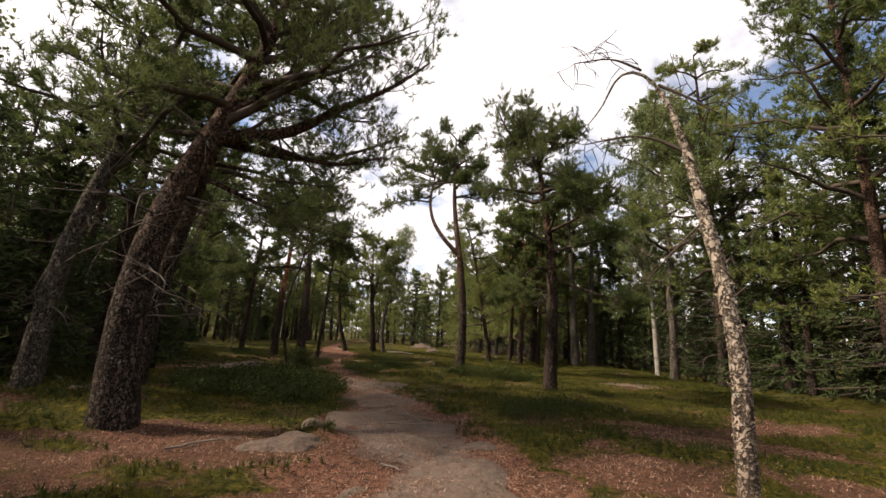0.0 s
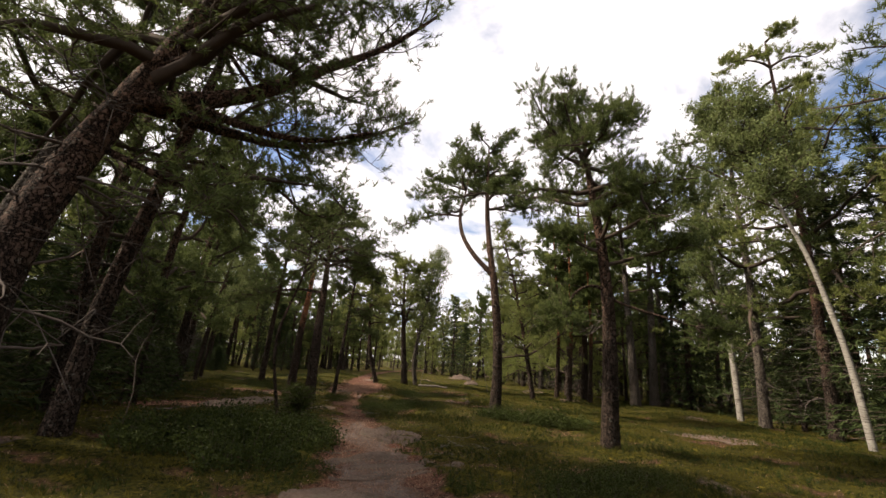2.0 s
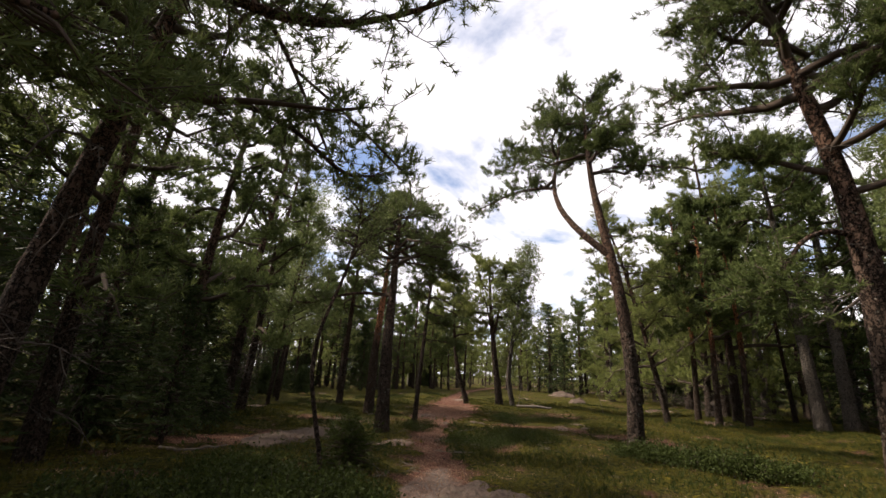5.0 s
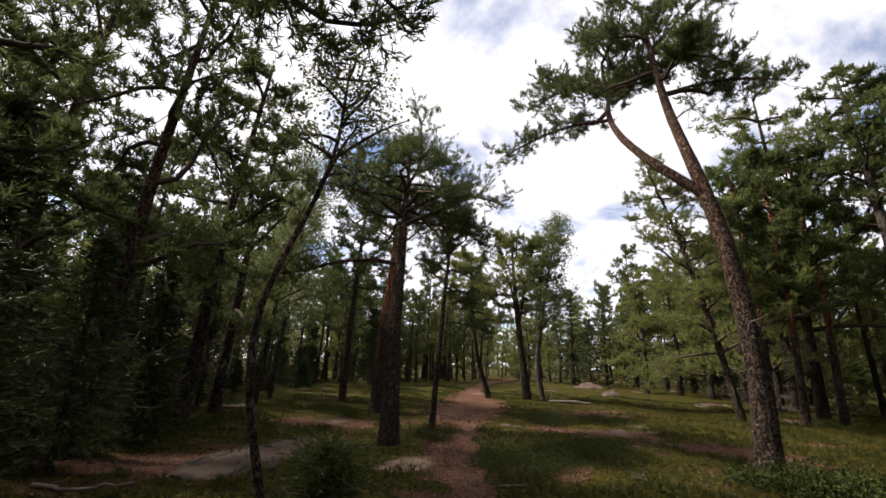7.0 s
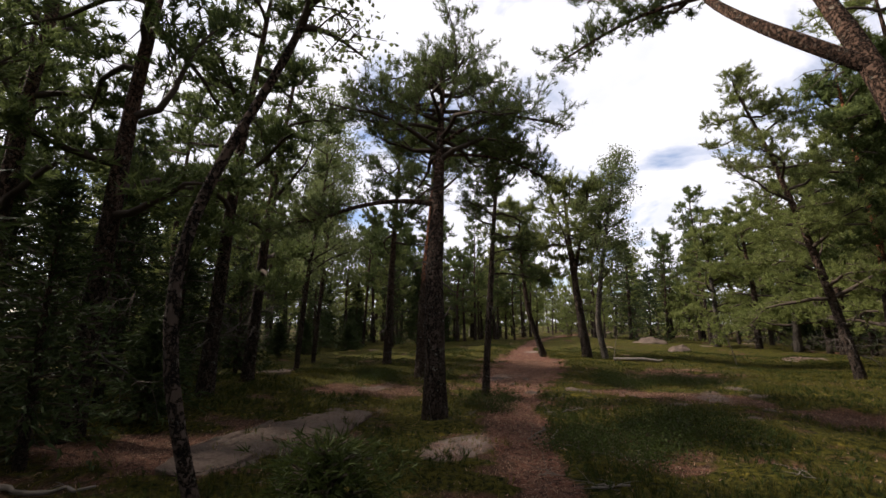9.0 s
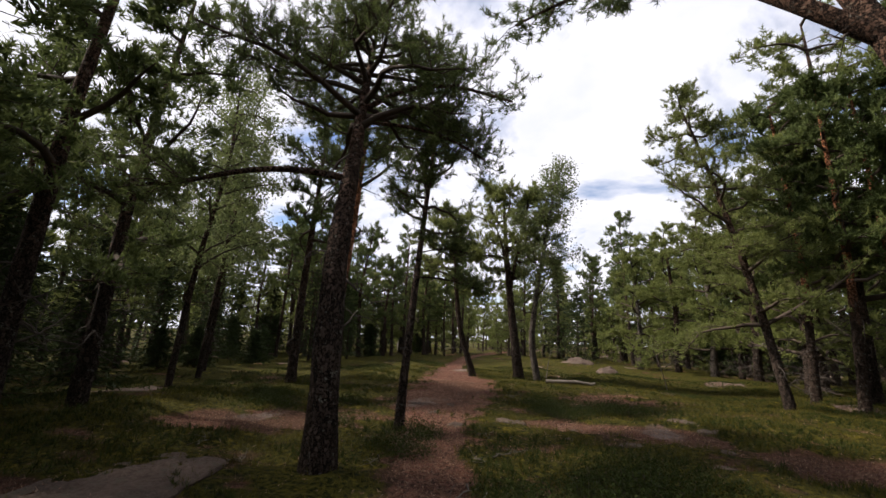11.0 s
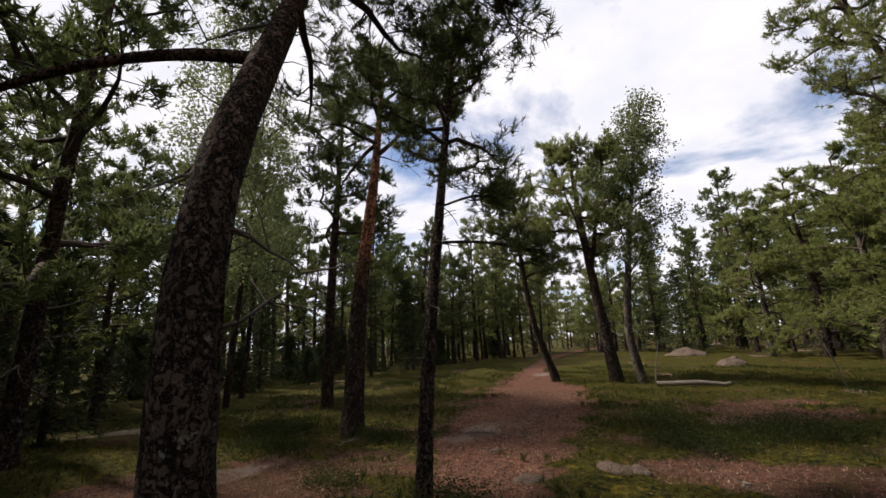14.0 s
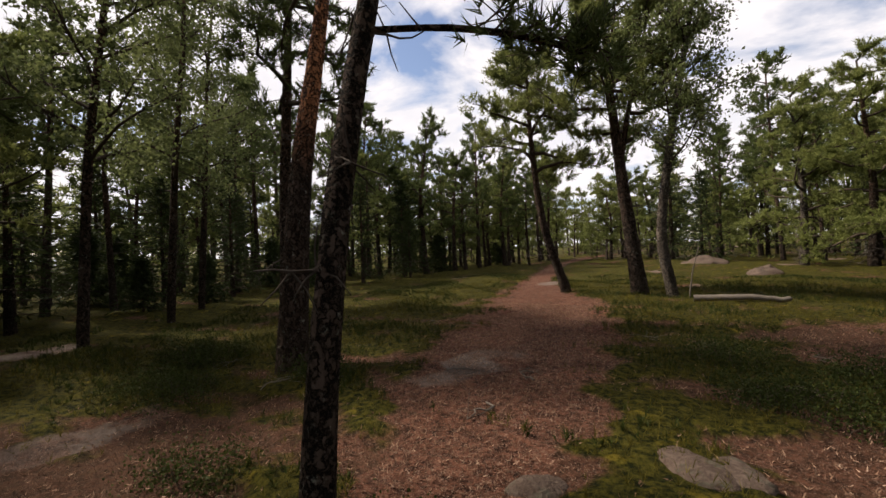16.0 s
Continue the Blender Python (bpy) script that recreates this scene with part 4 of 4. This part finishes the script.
def far_wood(count, seed):
    """The wood further off, joined: whole trees and young growth that close the view."""
    pick = np.random.RandomState(seed)
    kinds = [tree for kind, tree in lib if kind == "far"]
    stock = []
    for tree in kinds:
        wooden, leafy = [], []
        for ob in tree.children:
            v = np.empty(len(ob.data.vertices) * 3, np.float32)
            f = np.empty(len(ob.data.polygons) * 3, np.int32)
            ob.data.vertices.foreach_get("co", v)
            ob.data.loops.foreach_get("vertex_index", f)
            (leafy if ob.name.startswith("crown") else wooden).append((v.reshape(-1, 3), f.reshape(-1, 3)))
        stock.append((wooden, leafy))
        for ob in (*tree.children, tree):
            bpy.data.objects.remove(ob)
    b, green_from, spots = (Builder(), Builder()), 0, []
    for _ in range(count * 30):
        if len(spots) >= count:
            break
        x, y = pick.uniform(-66, 46), pick.uniform(-6, 104)
        edge = min(abs(x - left_edge(y)), abs(x - right_edge(y))) if y < 52 else y - 52
        if left_edge(y) < x < right_edge(y) and y < 52 or edge < 7 and y < 46 or abs(x - track_x(y)) < 2.0 and y < 54:
            continue
        young = pick.uniform() < 0.68
        gap = 1.2 if young else 2.2
        if any((x - a) ** 2 + (y - c) ** 2 < gap * gap for a, c in spots):
            continue
        if not young and any((x - a) ** 2 + (y - c) ** 2 < 2.0 for a, c in placed):
            continue
        spots.append((x, y))
        k = pick.choice((2, 4)) if young else pick.randint(5)
        grow = pick.uniform(0.5, 0.95) if young else pick.uniform(0.85, 1.2)
        a = pick.uniform(0, 6.28)
        turn = np.array([[math.cos(a), -math.sin(a), 0], [math.sin(a), math.cos(a), 0], [0, 0, 1]]) * grow
        base = np.array(ground_at(x, y))
        for which in (0, 1):
            for v, f in stock[k][which]:
                b[which].put(v @ turn.T + base, f)
    split = sum(len(f) for f in b[0].tris)
    v = np.concatenate(b[0].verts + b[1].verts)
    f = np.concatenate([*b[0].tris, *[f + b[0].count for f in b[1].tris]])
    me = mesh_from("far_wood", v, f, TWIG, False)
    # far crowns take the needle colour brightened for sunlight
    me.materials.append(NEEDLES_SUNLIT)
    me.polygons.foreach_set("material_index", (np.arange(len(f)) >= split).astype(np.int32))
    tagged(new("far_wood", me), "green pine wood further off with young growth", "woodland", kind="stuff")


far_wood(400, 203)


# ---- undergrowth ----
def carpet(name, label, category, mat, count, area, height, blades, width, seed, want, spread=0.75):
    """Tufts of blades over part of the floor, thick where want() says."""
    rng = np.random.RandomState(seed)
    x0, x1, y0, y1 = area
    x, y = rng.uniform(x0, x1, count * 4), rng.uniform(y0, y1, count * 4)
    keep = rng.uniform(0, 1, len(x)) < want(x, y)
    x, y = x[keep][:count], y[keep][:count]
    b = Builder()
    pos = np.stack([x, y, lay(x, y) + height * 0.45], 1)
    up = np.stack([rng.normal(0, 0.25, len(x)), rng.normal(0, 0.25, len(x)), np.ones(len(x))], 1)
    b.tufts(pos, up, height, blades, width, rng, spread)
    return tagged(new(name, b.mesh(name, mat, False)), label, category, kind="stuff")


def grassy(x, y):
    return np.clip((greenness(x, y) - 0.35) * 2.2, 0, 1) * (0.35 + 0.65 * (waves(x, y, 41, 2.5) > -0.1))


def heathy(x, y):
    return np.clip((greenness(x, y) - 0.45) * 2.5, 0, 1) * (waves(x, y, 43, 3.5) > -0.1)


carpet("grass", "yellow-green grass between the pines", "grass", GRASS, 52000, (-14, 9, 1, 34), 0.085, 6, 0.0055, 51, grassy)
carpet("heath", "low dark green heath and bilberry", "heath", HEATH, 34000, (-17, 10, 1, 36), 0.085, 11, 0.0085, 52, heathy)
carpet("needle_litter", "fallen brown needles and bark scraps", "litter", STRAW, 70000, (-11, 7, 1, 27), 0.042, 2, 0.009, 53, lambda x, y: np.clip(1.0 - greenness(x, y) * 1.3, 0.05, 1) * np.exp(-off_track(x, y) / 9), 3.0)


def shrub(name, at, size, label, seed, mat=HEATH, leaf=0.05, stems=46):
    """A low mound of rising twigs set with small leaves."""
    rng = np.random.RandomState(seed)
    bush = thing(name, ground_at(*at), label, "shrub")
    wood_part, green = Builder(), Builder()
    for _ in range(stems):
        a, r = rng.uniform(0, 6.28), rng.uniform(0, 1) ** 0.6
        foot = (math.cos(a) * r * size[0], math.sin(a) * r * size[1], -0.05)
        l = bend_line(rng, foot, (math.cos(a) * 0.35, math.sin(a) * 0.35, 1), size[2] * rng.uniform(0.6, 1.1) * (1.1 - 0.5 * r), 5, 0.0, 0.18)
        wood_part.tube(l[::2], (0.008, 0.005, 0.003), 3)
        pos = np.concatenate([l[i] + rng.normal(0, 0.09, (26, 3)) for i in range(1, 5)])
        green.leaves(pos, leaf, rng, -0.4)
    part("twigwork", wood_part.mesh("twigwork", TWIG), bush, kind="stuff")
    part("foliage", green.mesh("foliage", mat, False), bush, kind="stuff")


for k, (x, y, a, b, h) in enumerate(((-3.9, 8.2, 0.8, 0.7, 0.6), (-4.6, 9.2, 0.9, 0.7, 0.65), (-3.9, 9.6, 0.7, 0.7, 0.5), (-5.4, 8.3, 0.8, 0.7, 0.5), (-4.4, 10.3, 0.5, 0.5, 0.35), (-5.9, 10.4, 0.7, 0.6, 0.4), (-0.2, 16.1, 0.8, 0.6, 0.4), (0.9, 15.6, 0.9, 0.6, 0.42), (-0.9, 16.0, 0.6, 0.5, 0.35), (1.6, 9.4, 0.7, 0.6, 0.3), (0.9, 8.2, 0.6, 0.6, 0.28), (-6.9, 17.2, 0.5, 0.4, 0.22), (-7.1, 18.25, 0.45, 0.35, 0.2), (-8.9, 18.4, 0.4, 0.3, 0.16), (-9.9, 20.3, 0.45, 0.35, 0.2), (-10.9, 19.0, 0.6, 0.45, 0.22), (-12.2, 20.0, 0.8, 0.5, 0.25), (-5.3, 21.8, 0.7, 0.5, 0.22), (-4.2, 22.8, 0.9, 0.6, 0.25), (-5.9, 23.2, 0.6, 0.45, 0.2), (-4.4, 15.6, 0.8, 0.7, 0.22), (-3.6, 16.6, 0.9, 0.7, 0.25))):
    shrub("bilberry_shrub" if k < 9 else "heather_shrub", (x, y), (a, b, h), "low dense dark green bilberry bush" if k < 9 else "low dark heather tuft beside the track", 400 + k, leaf=0.05 if k < 9 else 0.026, stems=int((50 if k < 9 else 90) * a * b / 0.5) + 10)
spruce("spruce_seedling", ground_at(-5.35, 11.9), "small bright green spruce seedling in the grass", 0.75, 0.45, 420, 0.05, (7, 2, 7, 0.06, 0.012), needles=HEATH)


# ---- rocks ----
def rock(name, at, size, label, seed, sink=0.4, flat_top=False):
    """A weathered stone: a lumpy ellipsoid set into the ground."""
    bm = bmesh.new()
    bmesh.ops.create_icosphere(bm, subdivisions=6 if flat_top else 5 if size[0] > 0.45 else 3, radius=1)
    off = Vector((seed * 3.1, seed * 1.7, seed * 0.9))
    for v in bm.verts:
        n = noise.noise(v.co * 1.1 + off) * 0.32 + noise.noise(v.co * 2.7 + off) * 0.14 + noise.noise(v.co * 7 + off) * 0.04
        v.co *= 1 + n
        if flat_top:
            v.co.z = min(v.co.z, 0.50 + 0.26 * noise.noise(v.co * 2.2 + off) + 0.10 * noise.noise(v.co * 7 + off) + 0.04 * noise.noise(v.co * 17 + off))
        v.co = Vector((v.co.x * size[0], v.co.y * size[1], v.co.z * size[2]))
    for f in bm.faces:
        f.smooth = True
    me = bpy.data.meshes.new(name)
    bm.to_mesh(me)
    bm.free()
    me.materials.append(ROCK)
    ob = new(name, me)
    ob.location = (at[0], at[1], float(lay(at[0], at[1])) - size[2] * sink)
    ob.rotation_euler = (0, 0, seed * 1.3)
    return tagged(ob, label, "rock")


rock("boulder", (-2.35, 5.25), (0.55, 0.36, 0.24), "low grey boulder with lichen beside the track", 3)
rock("stone", (-2.4, 6.2), (0.28, 0.2, 0.16), "reddish stone in the litter", 4)
rock("rock_slab", (-8.4, 13.9), (0.8, 1.7, 0.26), "flat granite slab in the grass", 5, 0.40, True)
for k, (x, y, a, b) in enumerate(((-0.2, 3.6, 1.05, 1.7), (-1.1, 6.6, 0.9, 1.6), (-1.85, 9.3, 0.8, 1.6), (-2.7, 11.4, 0.6, 0.9), (0.1, 1.0, 1.5, 1.3))):
    rock("rock_slab", (x, y), (a, b, 0.26), "bare granite worn smooth in the track", 70 + k, 0.45, True)["group"] = "granite slabs in the track"
rock("boulder", (-4.9, 37.6), (0.75, 0.6, 0.55), "pale boulder at the far edge of the clearing", 6)
rock("boulder", (-7.4, 46.5), (1.6, 1.3, 0.9), "large grey rock among the far trees", 7, 0.5)
rock("stone", (-6.85, 19.4), (0.2, 0.16, 0.08), "small flat stone in the track", 8, 0.3)
rock("stone", (-5.9, 20.0), (0.30, 0.22, 0.08), "flat pinkish stone half sunk beside the track", 30, 0.55)
spread = np.random.RandomState(62)
for k in range(9):
    a, b = spread.uniform(-6.2, -2.5), spread.uniform(17.6, 22.5)
    d = spread.uniform(0.10, 0.30)
    rock("stone", (a, b), (d, d * spread.uniform(0.6, 0.9), d * 0.3), "flat grey stone half sunk in the litter", 9 + k, 0.5)["group"] = "stones in the heath"


def log():
    """The fallen trunk in the grass."""
    rng = np.random.RandomState(61)
    b = Builder()
    line = resample([(-6.6, 27.65, 0), (-5.8, 27.75, 0.02), (-4.95, 27.95, 0)], 14)
    line[:, 2] += lay(line[:, 0], line[:, 1]) + 0.07
    b.tube(line, np.linspace(0.075, 0.055, 14), 10, rng, 0.06)
    tagged(new("fallen_log", b.mesh("fallen_log", BLEACHED)), "bleached fallen log lying in the grass", "log")


log()


def stick(start, end, r, label, seed, name="fallen_branch"):
    """A bare branch that lies on the ground, with a few side twigs."""
    rng = np.random.RandomState(seed)
    a, b = np.array(start, float), np.array(end, float)
    u = np.linspace(0, 1, 8)[:, None]
    xy = a + (b - a) * u + rng.normal(0, 0.03, (8, 2))
    line = np.c_[xy, lay(xy[:, 0], xy[:, 1]) + r + 0.02]
    m = Builder()
    m.tube(line, np.linspace(r, r * 0.4, 8), 6, rng, 0.1)
    for _ in range(5):
        j = rng.randint(2, 8)
        d = rng.normal(0, 1, 3) * (1, 1, 0.15)
        t = bend_line(rng, line[j], d, rng.uniform(0.1, 0.35), 4, 0.0, 0.2)
        t[:, 2] = np.maximum(t[:, 2], lay(t[:, 0], t[:, 1]) + 0.006)
        m.tube(t, (0.005, 0.004, 0.003, 0.002), 3)
    tagged(new(name, m.mesh(name, BLEACHED)), label, "branch")


stick((-9.1, 11.3), (-7.8, 11.6), 0.03, "bare grey branch lying in the litter", 501)
stick((-3.4, 4.6), (-3.0, 5.2), 0.014, "thin bleached branch on the forest floor", 502)
drop = np.random.RandomState(503)
for k in range(60):
    y0 = drop.uniform(3.0, 24.0)
    x0 = float(track_x(y0)) + drop.normal(0, 2.2)
    a0, l0 = drop.uniform(0, 6.28), drop.uniform(0.15, 0.7)
    stick((x0, y0), (x0 + l0 * math.cos(a0), y0 + l0 * math.sin(a0)), drop.uniform(0.004, 0.012), "thin dead twig on the forest floor", 510 + k, "fallen_twig")


def dead_sapling(at, height, lean, seed):
    """A thin dead stem that stands by itself."""
    rng = np.random.RandomState(seed)
    x, y, z = ground_at(*at)
    m = Builder()
    line = bend_line(rng, (x, y, z - 0.05), (lean, 0, 1), height, 7, 0.0, 0.05)
    m.tube(line, np.linspace(0.022, 0.008, 7), 6, rng, 0.1)
    for j in (3, 4, 5):
        m.tube(bend_line(rng, line[j], rng.normal(0, 1, 3) + np.array([0, 0, 0.8]), 0.22, 3, 0.0, 0.2), (0.006, 0.004, 0.002), 3)
    tagged(new("dead_sapling", m.mesh("dead_sapling", BLEACHED)), "thin bleached dead sapling standing in the grass", "sapling")


dead_sapling((-6.75, 28.6), 1.3, 0.05, 601)
dead_sapling((-2.6, 29.0), 1.7, -0.1, 602)
